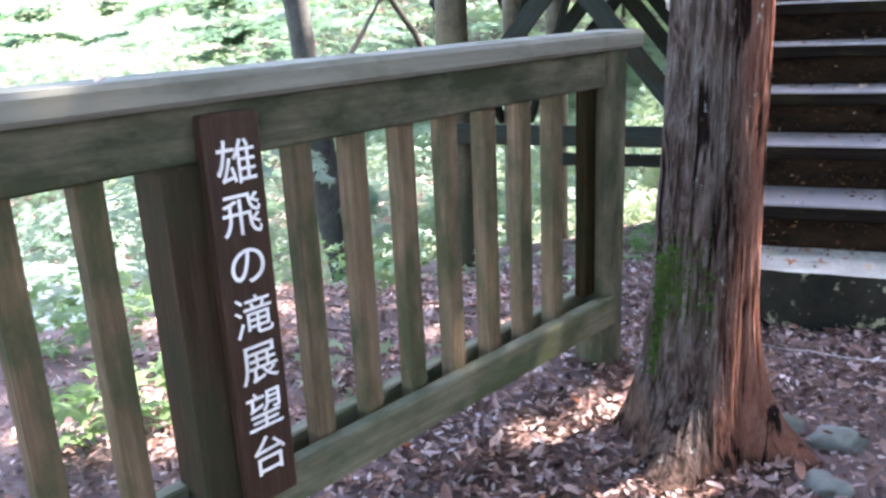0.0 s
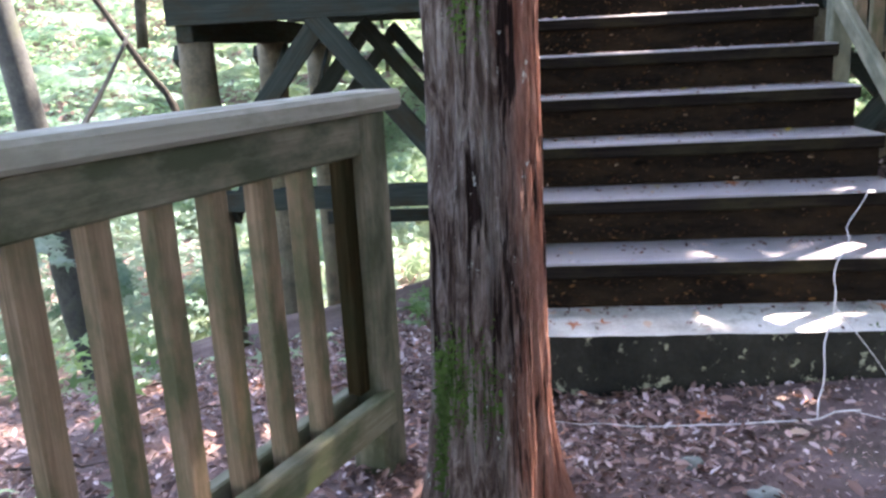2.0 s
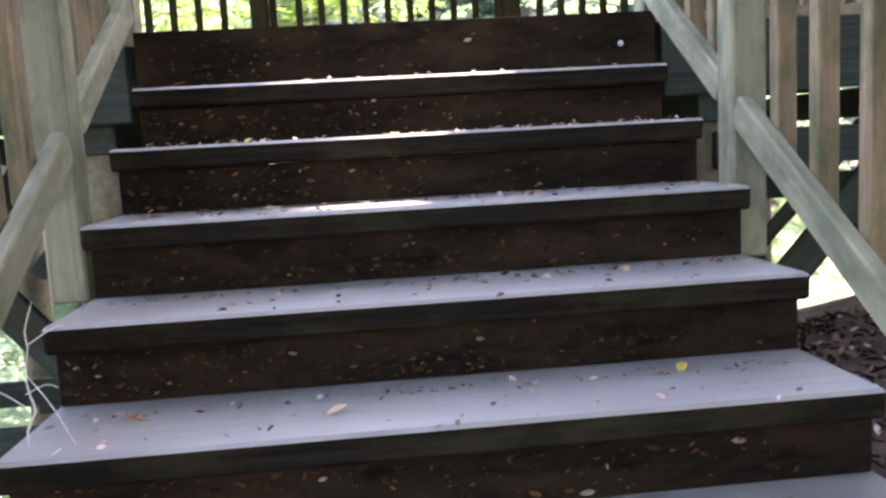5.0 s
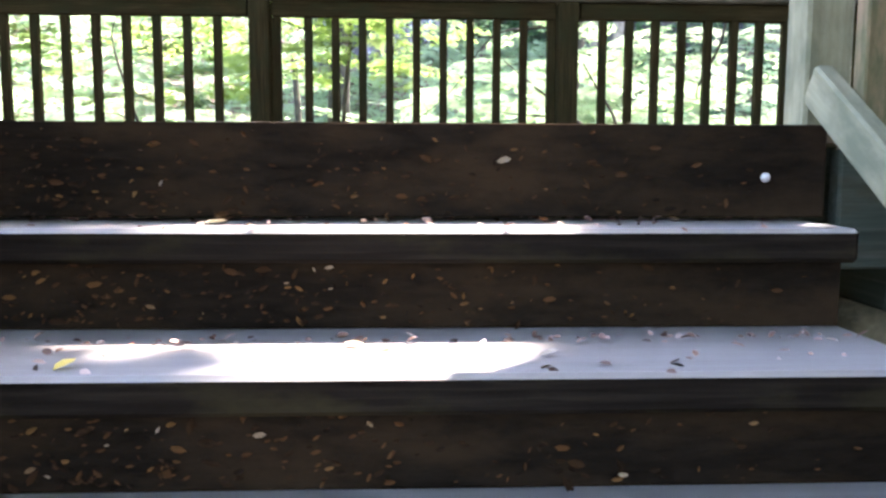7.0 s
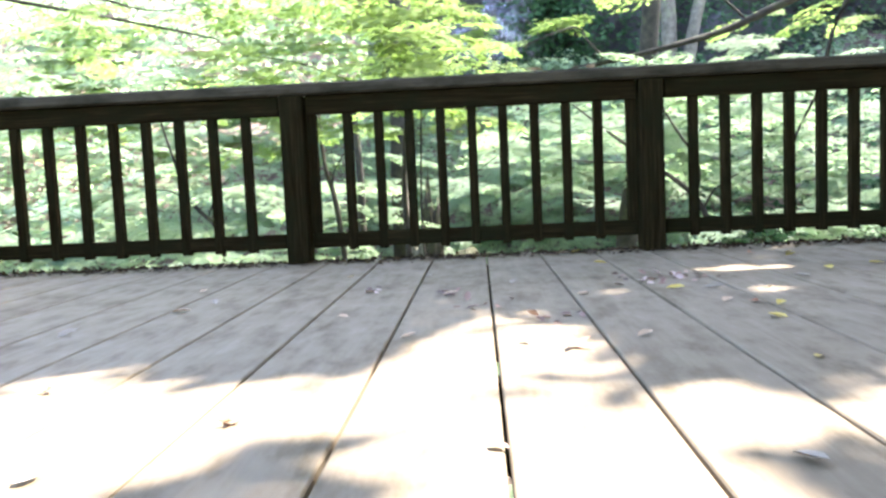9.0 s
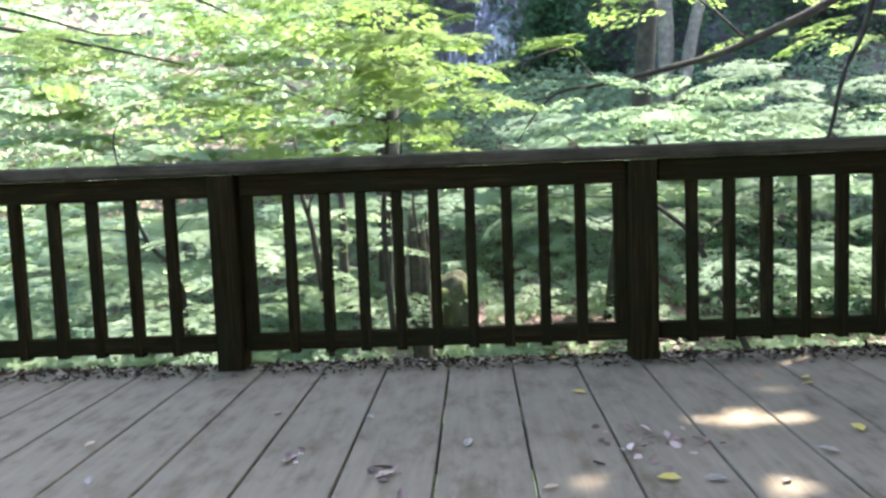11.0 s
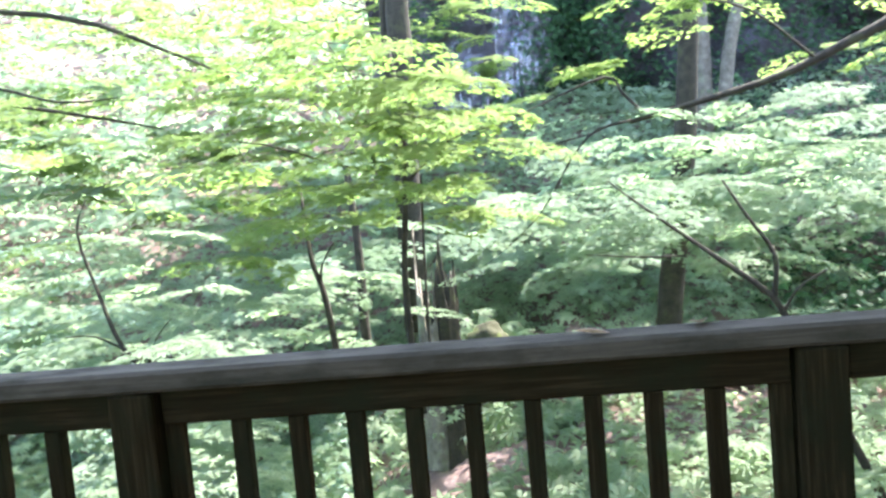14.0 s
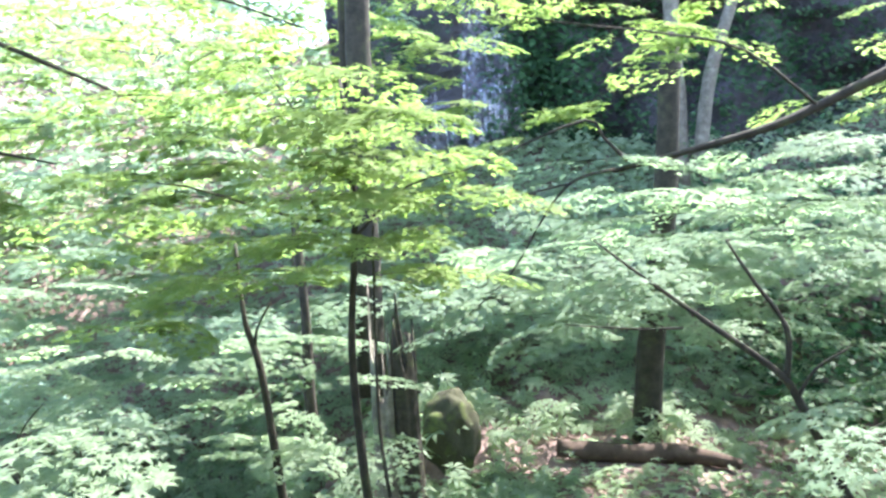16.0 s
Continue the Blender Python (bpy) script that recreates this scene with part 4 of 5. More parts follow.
# far trunks
tree_with("tall_tree", "tall straight brown trunk on the hillside", BRANCH,
          [([(-1.79, 21.00, 0.42), (-1.73, 21.00, 3.77), (-1.64, 21.00, 5.99), (-1.59, 21.00, 8.20), (-1.33, 21.00, 13.65)], 0.29, 0.23),
           ([(-1.96, 21.40, 5.61), (-1.95, 21.40, 7.20), (-1.88, 21.40, 9.46)], 0.12, 0.1)], seed=61)
tree_with("tall_tree", "grey-brown straight trunk rising from the valley floor", BRANCH,
          [([(3.15, 20.00, -2.10), (3.28, 20.00, -0.74), (3.50, 20.00, 1.13), (3.73, 20.00, 2.57), (3.98, 20.00, 4.42), (4.18, 20.00, 6.87)], 0.29, 0.2)],
          ([((4.0, 18.8, 3.3), (2.4, 0.8, 0.8), 26), ((8.0, 20.0, 2.7), (2.3, 1.5, 0.9), 24), ((1.8, 19.6, 3.0), (1.8, 1.0, 0.8), 13), ((3.3, 17.6, 3.4), (0.9, 0.5, 0.9), 16)], 150, 0.11, LEAF_PALE, 0.25, 1.4), seed=62)
tree_with("tall_tree", "pale forked trunk before the dark cliff", PALE_BARK,
          [([(6.10, 27.00, 4.36), (6.15, 27.00, 6.32), (6.12, 27.00, 8.43), (6.16, 27.00, 11.58)], 0.26, 0.2),
           ([(6.57, 26.80, 4.76), (6.81, 26.80, 6.39), (7.09, 26.80, 7.57), (7.58, 26.80, 8.87), (8.29, 26.80, 10.90)], 0.2, 0.14)], seed=63)


def broken_shell(x, y, z0, r, a0, a1, top, seed):
    """One side of a hollow rotted stump: a curved wall of split wood with a jagged top."""
    bm = bmesh.new()
    na, nz, grid = 26, 18, []
    for side in (0, 1):
        for k in range(na):
            a = a0 + (a1 - a0) * k / (na - 1)
            t = top * (0.62 + 0.3 * noise.noise(Vector((a * 1.5, seed, 0))) + 0.55 * abs(noise.noise(Vector((a * 5, seed, 3)))))
            col = []
            for q in range(nz):
                h = t * q / (nz - 1)
                rr = r * (1 + 0.5 * math.exp(-h / 0.35) - 0.12 * h / top) * (1 + 0.16 * noise.noise(Vector((a * 4, h * 0.5, seed))) + 0.07 * noise.noise(Vector((a * 14, h * 1.2, seed))))
                rr -= 0.09 * side * (1 - 0.7 * q / (nz - 1))
                col.append(bm.verts.new((x + rr * math.cos(a), y + rr * math.sin(a), z0 + h)))
            grid.append(col)
    for side in (0, na):
        for k in range(na - 1):
            for q in range(nz - 1):
                bm.faces.new((grid[side + k][q], grid[side + k + 1][q], grid[side + k + 1][q + 1], grid[side + k][q + 1]))
    for k in range(na - 1):
        bm.faces.new((grid[k][-1], grid[k + 1][-1], grid[na + k + 1][-1], grid[na + k][-1]))
    for k in (0, na - 1):
        for q in range(nz - 1):
            bm.faces.new((grid[k][q], grid[k][q + 1], grid[na + k][q + 1], grid[na + k][q]))
    bmesh.ops.recalc_face_normals(bm, faces=bm.faces[:])
    return bm


def build_stump():
    x, y = -1.0, 17.8
    z = ground_z(x, y) - 0.1
    st = thing("tree_stump", (x, y, z), "broken hollow cedar stump, pale and dark sides", "stump")
    part("pale_side", broken_shell(x - 0.12, y, z, 0.3, radians(150), radians(285), 2.6 - z, 5), PALE_BARK, st, "bleached bare wood", True)
    part("dark_side", broken_shell(x, y + 0.05, z, 0.34, radians(-95), radians(140), 3.2 - z, 9), BRANCH, st, "dark rotted wood", True)


build_stump()


def boulder(name, at, size, material, label, seed, flat=0.7, lumps=0.45):
    bm = bmesh.new()
    bmesh.ops.create_icosphere(bm, subdivisions=4 if max(size) > 0.5 else 3, radius=1)
    for v in bm.verts:
        n = noise.noise(v.co * 1.1 + Vector((seed, 0, 0))) * lumps + noise.noise(v.co * 2.7 + Vector((0, seed, 0))) * 0.16
        v.co = v.co * (1 + n)
        v.co.z = max(v.co.z, -flat)
        v.co = Vector((v.co.x * size[0], v.co.y * size[1], v.co.z * size[2]))
    return tagged(put(name, mesh_of(name, bm, material, True), Matrix.Translation(at)), label, "stone")


boulder("mossy_boulder", (-0.24, 19.00, 0.08), (0.50, 0.42, 0.72), MOSSY, "olive mossy boulder on the valley floor", 4, 1.2, 0.28)
_log = [(1.57, 19.00, -0.85), (2.45, 19.00, -0.76), (3.62, 19.00, -0.60), (4.69, 19.00, -0.50)]
_log = [(x, y, ground_z(x, y) + 0.13) for x, y, z in _log]
tagged(put("fallen_log", mesh_of("fallen_log", tube(_log, [0.14, 0.17, 0.16, 0.09], 12, 0.35, 4), DEADWOOD, True), Matrix.Identity(4)), "brown fallen log on the valley floor", "log")

# stones on the path
for x, y, sx, sy, sz, sd in ((-0.67, -1.32, 0.07, 0.05, 0.045, 1), (-0.51, -1.36, 0.08, 0.055, 0.04, 5), (-0.56, -1.64, 0.065, 0.045, 0.035, 9), (-0.30, -0.95, 0.04, 0.035, 0.025, 12), (-0.12, -1.15, 0.05, 0.04, 0.03, 14)):
    ob = boulder("path_stone", (x, y, ground_z(x, y) + 0.6 * sz - 0.012), (sx, sy, sz), STONE, "grey green-tinged stone set in the path", sd)
    tagged(ob, group="path stones")


# ---- cliff and waterfall ----
def cliff_y(x, z):
    q = Vector((x * 0.28, 0.0, z * 0.28))
    return 30.6 - 0.1 * (z - 4) * 0.5 + 1.2 * noise.noise(q) + 0.5 * noise.noise(q * 3.1) + 0.18 * noise.noise(q * 9) + 0.5 * abs(noise.noise(Vector((x * 0.5, 4, z * 0.12))))


def build_cliff():
    xs, zs = np.arange(-4, 26.01, 0.28), np.arange(1.0, 19.01, 0.28)
    w = len(xs)
    verts = [(x, cliff_y(x, z) + 2.5 * smooth(-0.5, -4, x), z) for z in zs for x in xs]
    faces = [(j * w + i, j * w + i + 1, (j + 1) * w + i + 1, (j + 1) * w + i) for j in range(len(zs) - 1) for i in range(w - 1)]
    me = bpy.data.meshes.new("cliff")
    me.from_pydata(verts, [], faces)
    me.materials.append(CLIFF)
    tagged(new("cliff", me), "dark wet purple-grey rock cliff", "cliff", kind="structure")
    fall = thing("waterfall", (1.2, 30, 4), "thin white waterfall down the dark cliff", "waterfall")
    r = np.random.default_rng(8)
    runs = [(1.15 + 0.16 * i, 0.3, 4.0, 16) for i in range(-3, 5)] + [(r.normal(0.8, 0.85), r.uniform(0.25, 0.6), 3.6 + r.uniform(0, 1.2), r.uniform(5.6, 9.0)) for _ in range(22)]
    for x0, wd, z0, z1 in runs:
        zz = np.arange(z0, z1, 0.25)
        vs, fs = [], []
        for j, z in enumerate(zz):
            for i in range(6):
                x = x0 + (i / 5 - 0.5) * wd * (1 + 0.5 * (1 - (z - z0) / (z1 - z0))) + 0.15 * noise.noise(Vector((0, x0, z * 0.7)))
                vs.append((x, cliff_y(x, z) - 0.14, z))
        for j in range(len(zz) - 1):
            for i in range(5):
                fs.append((j * 6 + i, j * 6 + i + 1, j * 6 + i + 7, j * 6 + i + 6))
        me = bpy.data.meshes.new("stream")
        me.from_pydata(vs, [], fs)
        me.materials.append(WATER)
        put("stream", me, Matrix.Identity(4), fall)


build_cliff()


# ---- undergrowth and woods ----
def on_ground(n, x0, x1, y0, y1, lift, seed, keep=None, power=1.5):
    r = np.random.default_rng(seed)
    x, y = r.uniform(x0, x1, n), r.uniform(y0, y1, n)
    h = r.uniform(0, 1, n) ** power * lift
    p = [(a, b, ground_z(a, b) + c * (0.35 + 0.9 * max(0, 0.5 + noise.noise(Vector((a * 0.5, b * 0.5, seed)))))) for a, b, c in zip(x, y, h) if keep is None or keep(a, b)]
    return np.array(p)


open_ground = lambda x, y: not (1.2 < x < 5.6 and 15.8 < y < 19.4) and not (-1.7 < x < 0.7 and 15.9 < y < 17.5)
clear = lambda x, y: not (-3.6 < x < 3.8 and y < 7.2) and open_ground(x, y)
leaf_mass("undergrowth", on_ground(3600, -7, 8, 7.5, 17, 0.6, 1, clear), 0.26, palmate_leaf(), LEAF_GROUND, 0.3, None, "broad-leaved green undergrowth on the valley floor", "undergrowth", lean=(0.0, -0.25))
leaf_mass("undergrowth", on_ground(5200, -13, 13, 15, 24, 0.8, 2, open_ground), 0.30, palmate_leaf(), LEAF_GROUND, 0.3, None, "broad-leaved green undergrowth on the valley floor", "undergrowth", lean=(0.0, -0.3))
leaf_mass("hillside_shrubs", on_ground(22000, -20, 20, 22, 31, 1.6, 3, lambda x, y: x < -2 or (y < 25.5 and x < 7), 1.0), 0.2, star_leaf(), LEAF_PALE, 0.3, None, "pale green shrubs covering the hillside", "shrubs", lean=(0, -0.6))
leaf_mass("hillside_shrubs", on_ground(15000, -20, -2.5, 3.5, 20, 1.1, 4, lambda x, y: x < -5 - 0.05 * y or y > 7), 0.14, star_leaf(), LEAF_BANK, 0.4, None, "green shrubs on the bank beyond the fence", "shrubs", lean=(0.2, -0.5))
leaf_mass("hillside_shrubs", on_ground(13000, -14, -3, 15.5, 23, 0.8, 18), 0.17, star_leaf(), LEAF_PALE, 0.3, None, "pale low shrubs on the bright slope", "shrubs", lean=(0.1, -0.4))
leaf_mass("undergrowth", on_ground(260, -1.3, 1.3, 17.6, 18.6, 0.3, 23), 0.26, palmate_leaf(), LEAF_GROUND, 0.3, None, "broad-leaved plants round the mossy boulder", "undergrowth", lean=(0.0, -0.3))
leaf_mass("ferns", on_ground(1600, -4.2, -1.2, -3.5, 2.2, 0.22, 5, lambda x, y: x < -1.9 + 0.41 * (y + 2.2) - 0.35 and noise.noise(Vector((x, y, 1))) > 0.18), 0.075, star_leaf(), LEAF_GROUND, 0.5, None,
          "small green plants on the slope behind the fence", "plants")

leaf_mass("undergrowth", on_ground(1300, 1.2, 5.6, 15.8, 18.6, 0.3, 19), 0.17, star_leaf(), LEAF_GROUND, 0.35, None, "low green plants before the fallen log", "undergrowth")


def small_plants():
    r = np.random.default_rng(61)
    for x, y, n, rad in ((-2.7, -1.8, 34, 0.12), (-2.8, -2.0, 40, 0.14), (-2.35, -0.65, 22, 0.08), (-3.7, -1.1, 130, 0.35), (-3.4, 0.3, 90, 0.4), (-2.9, 0.7, 60, 0.22), (-4.1, -2.2, 160, 0.5), (-1.4, 1.5, 40, 0.15)):
        a, d = r.uniform(0, 2 * math.pi, n), rad * np.sqrt(r.uniform(0, 1, n))
        p = np.array([(x + q * math.cos(b), y + q * math.sin(b), ground_z(x, y) + 0.05 + h) for q, b, h in zip(d, a, r.uniform(0, 0.22, n))])
        leaf_mass("small_plant", p, 0.085, star_leaf(), LEAF_PLANT, 0.35, None, "small bright green plant growing behind the fence", "plant")


small_plants()


def layered_foliage(name, regions, leaves, size, mat, reach, seed, label, tier=0.45):
    pos, nor, _ = fans(regions, leaves, reach, seed, tier)
    leaf_mass(name, pos, size, star_leaf(), mat, 0.14, None, label, "foliage", lean=(0.0, -0.15), normals=nor)


layered_foliage("pale_foliage", [((4.5, 23.2, 2.9), (3.6, 1.2, 1.4), 32), ((9.5, 23.0, 2.7), (2.5, 1.4, 1.2), 28), ((0.5, 23, 2.8), (3.0, 1.4, 1.6), 30), ((10.0, 18, 2.0), (2.6, 2, 1.6), 26)], 150, 0.13, LEAF_PALE, 1.7, 71, "pale layered foliage over the valley", 0.6)
layered_foliage("pale_foliage", [((-4.8, 20, 2.8), (3.2, 1.6, 1.9), 56), ((-9.5, 19, 3.4), (4, 2, 2.4), 50), ((-8.0, 21.5, 5.6), (3.6, 1.4, 1.6), 56)], 150, 0.13, LEAF_PALE, 1.6, 72, "pale sunlit foliage on the bright slope", 0.6)
layered_foliage("pale_foliage", [((-6.5, 26, 10.2), (5.0, 1.5, 1.8), 44)], 110, 0.17, LEAF_PALE, 1.7, 78, "pale distant foliage high on the bright hillside", 0.7)
layered_foliage("pale_foliage", [((-3.7, 11.2, 1.4), (1.5, 1.6, 1.1), 54), ((-5.8, 13.8, 2.2), (2.0, 1.6, 1.3), 40), ((-2.6, 15.5, 1.6), (1.6, 1.0, 1.0), 24)], 140, 0.085, LEAF_GROUND, 1.0, 75, "pale layered sprays on the bright side below the deck", 0.4)
layered_foliage("pale_foliage", [((3.6, 11.0, 0.1), (1.4, 1.2, 0.5), 18), ((-0.2, 11.3, -0.1), (1.7, 1.0, 0.35), 18), ((6.6, 13.5, 1.4), (1.4, 1.6, 1.0), 20)], 130, 0.085, LEAF_GROUND, 0.9, 76, "pale layered undergrowth below the deck", 0.4)
layered_foliage("lime_foliage", [((-3.0, 24, 8.0), (3.5, 1.5, 1.8), 60), ((-7.5, 22.5, 5.0), (4.0, 1.5, 2.0), 60), ((-10, 24, 7.0), (5, 2, 3.0), 46)], 110, 0.15, LEAF_LIME, 1.4, 73, "lime-green foliage high on the hillside", 0.6)
layered_foliage("bank_foliage", [((-9, 10, 1.2), (4.5, 4.5, 2.4), 100), ((-6.8, 7.0, 0.4), (2.2, 2.0, 1.2), 40), ((-6.0, 2.4, -0.1), (1.5, 2.6, 0.7), 34), ((-13, 8, 3.5), (4, 5, 2.6), 70)], 140, 0.1, LEAF_BANK, 1.2, 74, "pale sunlit foliage beyond the fence", 0.17)


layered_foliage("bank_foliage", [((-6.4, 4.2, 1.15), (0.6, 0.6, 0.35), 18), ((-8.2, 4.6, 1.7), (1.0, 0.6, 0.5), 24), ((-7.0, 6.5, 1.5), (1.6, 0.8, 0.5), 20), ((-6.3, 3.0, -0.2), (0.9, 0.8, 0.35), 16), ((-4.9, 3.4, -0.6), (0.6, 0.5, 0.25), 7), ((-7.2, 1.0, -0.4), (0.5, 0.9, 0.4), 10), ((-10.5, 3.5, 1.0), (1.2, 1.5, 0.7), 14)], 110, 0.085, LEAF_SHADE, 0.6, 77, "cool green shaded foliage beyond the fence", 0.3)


def build_stream():
    """A shallow bright stream on the low ground west of the path."""
    xs, ys = np.arange(-10.5, -6.39, 0.2), np.arange(0.4, 7.01, 0.2)
    mid = lambda y: -7.4 - 0.22 * y + 0.3 * math.sin(y * 1.3)
    vs = [(mid(y) + (x + 8.45) * 0.36, y, ground_z(mid(y) + (x + 8.45) * 0.36, y) + 0.10 - 0.03 * abs(x + 8.45) + 0.02 * noise.noise(Vector((x * 3, y * 3, 0)))) for y in ys for x in xs]
    w = len(xs)
    me = bpy.data.meshes.new("water")
    me.from_pydata(vs, [], [(j * w + i, j * w + i + 1, (j + 1) * w + i + 1, (j + 1) * w + i) for j in range(len(ys) - 1) for i in range(w - 1)])
    me.materials.append(STREAM)
    tagged(new("water", me), "pale foaming stream beyond the fence", "water", kind="structure")


build_stream()

leaf_mass("far_woods", on_ground(42000, -45, 40, 30, 62, 5.0, 6, lambda x, y: not (-4 < x < 26 and y < 34), 1.0), 0.5, blade_leaf(), LEAF_PALE, 0.5, None, "pale green woods on the far slope", "woods")
leaf_mass("hillside_shrubs", on_ground(30000, -34, -11, 2, 32, 3.0, 7, None, 1.0), 0.26, blade_leaf(), LEAF_PALE, 0.5, None, "pale sunlit shrubs on the side of the valley", "shrubs")


leaf_mass("hillside_shrubs", on_ground(7000, 3, 22, 26.5, 31, 0.9, 14), 0.24, blade_leaf(), LEAF_GROUND, 0.5, None, "green shrubs at the foot of the cliff", "shrubs", lean=(0, -0.6))
leaf_mass("hillside_shrubs", on_ground(9000, 6, 22, 20, 28, 2.0, 16, None, 1.0), 0.24, blade_leaf(), LEAF_DARK, 0.5, None, "dark green shrubs on the shaded slope", "shrubs", lean=(0, -0.6))

leaf_mass("hillside_shrubs", on_ground(8000, -3.5, 7, 25, 30.5, 0.5, 17), 0.2, star_leaf(), LEAF_GROUND, 0.45, None, "low green plants below the waterfall", "shrubs", lean=(0, -0.4))


def cliff_plants():
    r = np.random.default_rng(9)
    out = []
    for cx, cz, ex, ez, n in ((3.0, 8.0, 0.9, 1.6, 2600), (3.4, 5.4, 1.6, 0.8, 1800), (8.5, 8.5, 2.6, 2.2, 2600), (13, 7, 3, 2.5, 2500), (5.5, 11.5, 3, 1.5, 2200), (-2.0, 9.0, 0.7, 1.5, 700)):
        x, z = r.normal(cx, ex, n), r.normal(cz, ez, n)
        out += [(a, cliff_y(a, b) - 0.1 - 0.3 * abs(r.normal()), b) for a, b in zip(x, z) if 3 < b < 18 and -3.5 < a < 25]
    leaf_mass("cliff_plants", np.array(out), 0.16, star_leaf(), LEAF_DARK, 0.6, None, "dark green ferns clinging to the wet cliff", "plants", lean=(0, -1.0))


cliff_plants()


# Canopy out of view: it shades stairs and deck and shapes the sun patches.
def canopy():
    r = np.random.default_rng(12)
    reg = []
    for _ in range(1500):
        x, y = r.uniform(-7, 10.5), r.uniform(-8, 10.8)
        z = r.uniform(9.2, 11.5)
        if noise.noise(Vector((x * 0.45, y * 0.45, 5))) > -0.50:
            reg.append(((x, y, z), (0.5, 0.5, 0.3), 1))
    for _ in range(110):
        reg.append(((r.uniform(3.6, 6.0), r.uniform(3.6, 5.4), r.uniform(9.2, 10.6)), (0.4, 0.4, 0.2), 1))
    for _ in range(260):
        reg.append(((r.uniform(2.8, 7.5), r.uniform(7.2, 10.8), r.uniform(9.2, 10.6)), (0.4, 0.4, 0.2), 1))
    p = sprays(reg, 110, 0.12, 0.7, 13)
    keep = np.ones(len(p), bool) & (p[:, 0] > -3.5 + 0.6 * np.sin(p[:, 1] * 2.1))
    dapples = [(r.uniform(4.9, 6.2), r.uniform(8.0, 9.3), r.uniform(0.07, 0.15)) for _ in range(18)] + [(r.uniform(2.6, 5.2), r.uniform(7.3, 8.6), r.uniform(0.06, 0.12)) for _ in range(12)]
    # gaps placed so that sun patches land on treads, caps, trunk and deck
    for hx, hy, hr in dapples + [(5.98, 4.75, 0.09), (5.83, 5.03, 0.09), (5.72, 5.24, 0.08), (6.06, 4.58, 0.08), (5.9, 4.88, 0.06), (4.14, 4.1, 0.2), (2.84, 2.94, 0.4), (2.34, 4.14, 0.45), (4.45, 3.0, 0.2), (4.12, 2.7, 0.28), (3.85, 2.48, 0.24), (4.27, 8.7, 0.1), (3.9, 8.15, 0.13), (4.43, 7.8, 0.2), (5.76, 8.8, 0.2), (5.17, 8.26, 0.13), (4.73, 7.74, 0.12), (4.47, 3.46, 0.28), (4.34, 3.14, 0.26), (4.6, 3.72, 0.13), (4.5, 2.95, 0.2), (5.7, 4.4, 0.45), (4.4, 6.7, 0.75), (3.5, 6.5, 0.5), (5.4, 6.5, 0.5), (6.05, 8.75, 0.17), (6.3, 9.7, 0.25), (4.63, 5.5, 0.22), (4.5, 5.85, 0.4), (4.85, 5.8, 0.25), (3.74, 3.85, 0.32), (3.55, 4.3, 0.35), (3.3, 4.8, 0.32)]:
        dx, dy = p[:, 0] - hx - (p[:, 2] - 10) * 0.556, p[:, 1] - hy - (p[:, 2] - 10) * 0.467
        keep &= np.hypot(dx, dy) > hr * (1 + 0.45 * np.sin(3 * np.arctan2(dy, dx) + hx) + r.uniform(-0.25, 0.25, len(p)))
    keep &= ~((p[:, 0] < 1.2) & (p[:, 1] > 3.0))
    # second unseen layer, added only to cut skylight from the south
    south = [((r.uniform(-3.0, 9.0), r.uniform(-10.0, -2.2), r.uniform(10.5, 12.5)), (0.5, 0.5, 0.3), 1) for _ in range(360)]
    leaf_mass("unseen_canopy", sprays(south, 60, 0.15, 0.9, 14), 0.36, blade_leaf(), LEAF_DARK, 0.4, None, "unseen dense dark canopy above the path, added to block skylight", "canopy")
    leaf_mass("unseen_canopy", p[keep], 0.18, blade_leaf(), LEAF_DARK, 0.4, None, "leafy tree canopy high above the stairs, out of view, with sun gaps", "canopy")


canopy()


# ---- unseen woods behind and beside the path, added to block skylight ----
def light_blocking_woods():
    r = np.random.default_rng(15)
    out = []
    for x0, x1, y0, y1, n in ((-16, 16, -15, -8.5, 10000), (8.5, 15, -9, 9, 8000), (-17, -11, -9, -1, 3500)):
        x, y, z = r.uniform(x0, x1, n), r.uniform(y0, y1, n), r.uniform(0, 1, n) ** 0.8 * 11
        out += [(a, b, c + ground_z(a, b)) for a, b, c in zip(x, y, z) if noise.noise(Vector((a * 0.3, b * 0.3, c * 0.3))) > -0.35]
    leaf_mass("unseen_blocking_woods", np.array(out), 0.55, blade_leaf(), LEAF_DARK, 0.7, None, "unseen dark green woods around the path, added to block skylight", "woods")


light_blocking_woods()


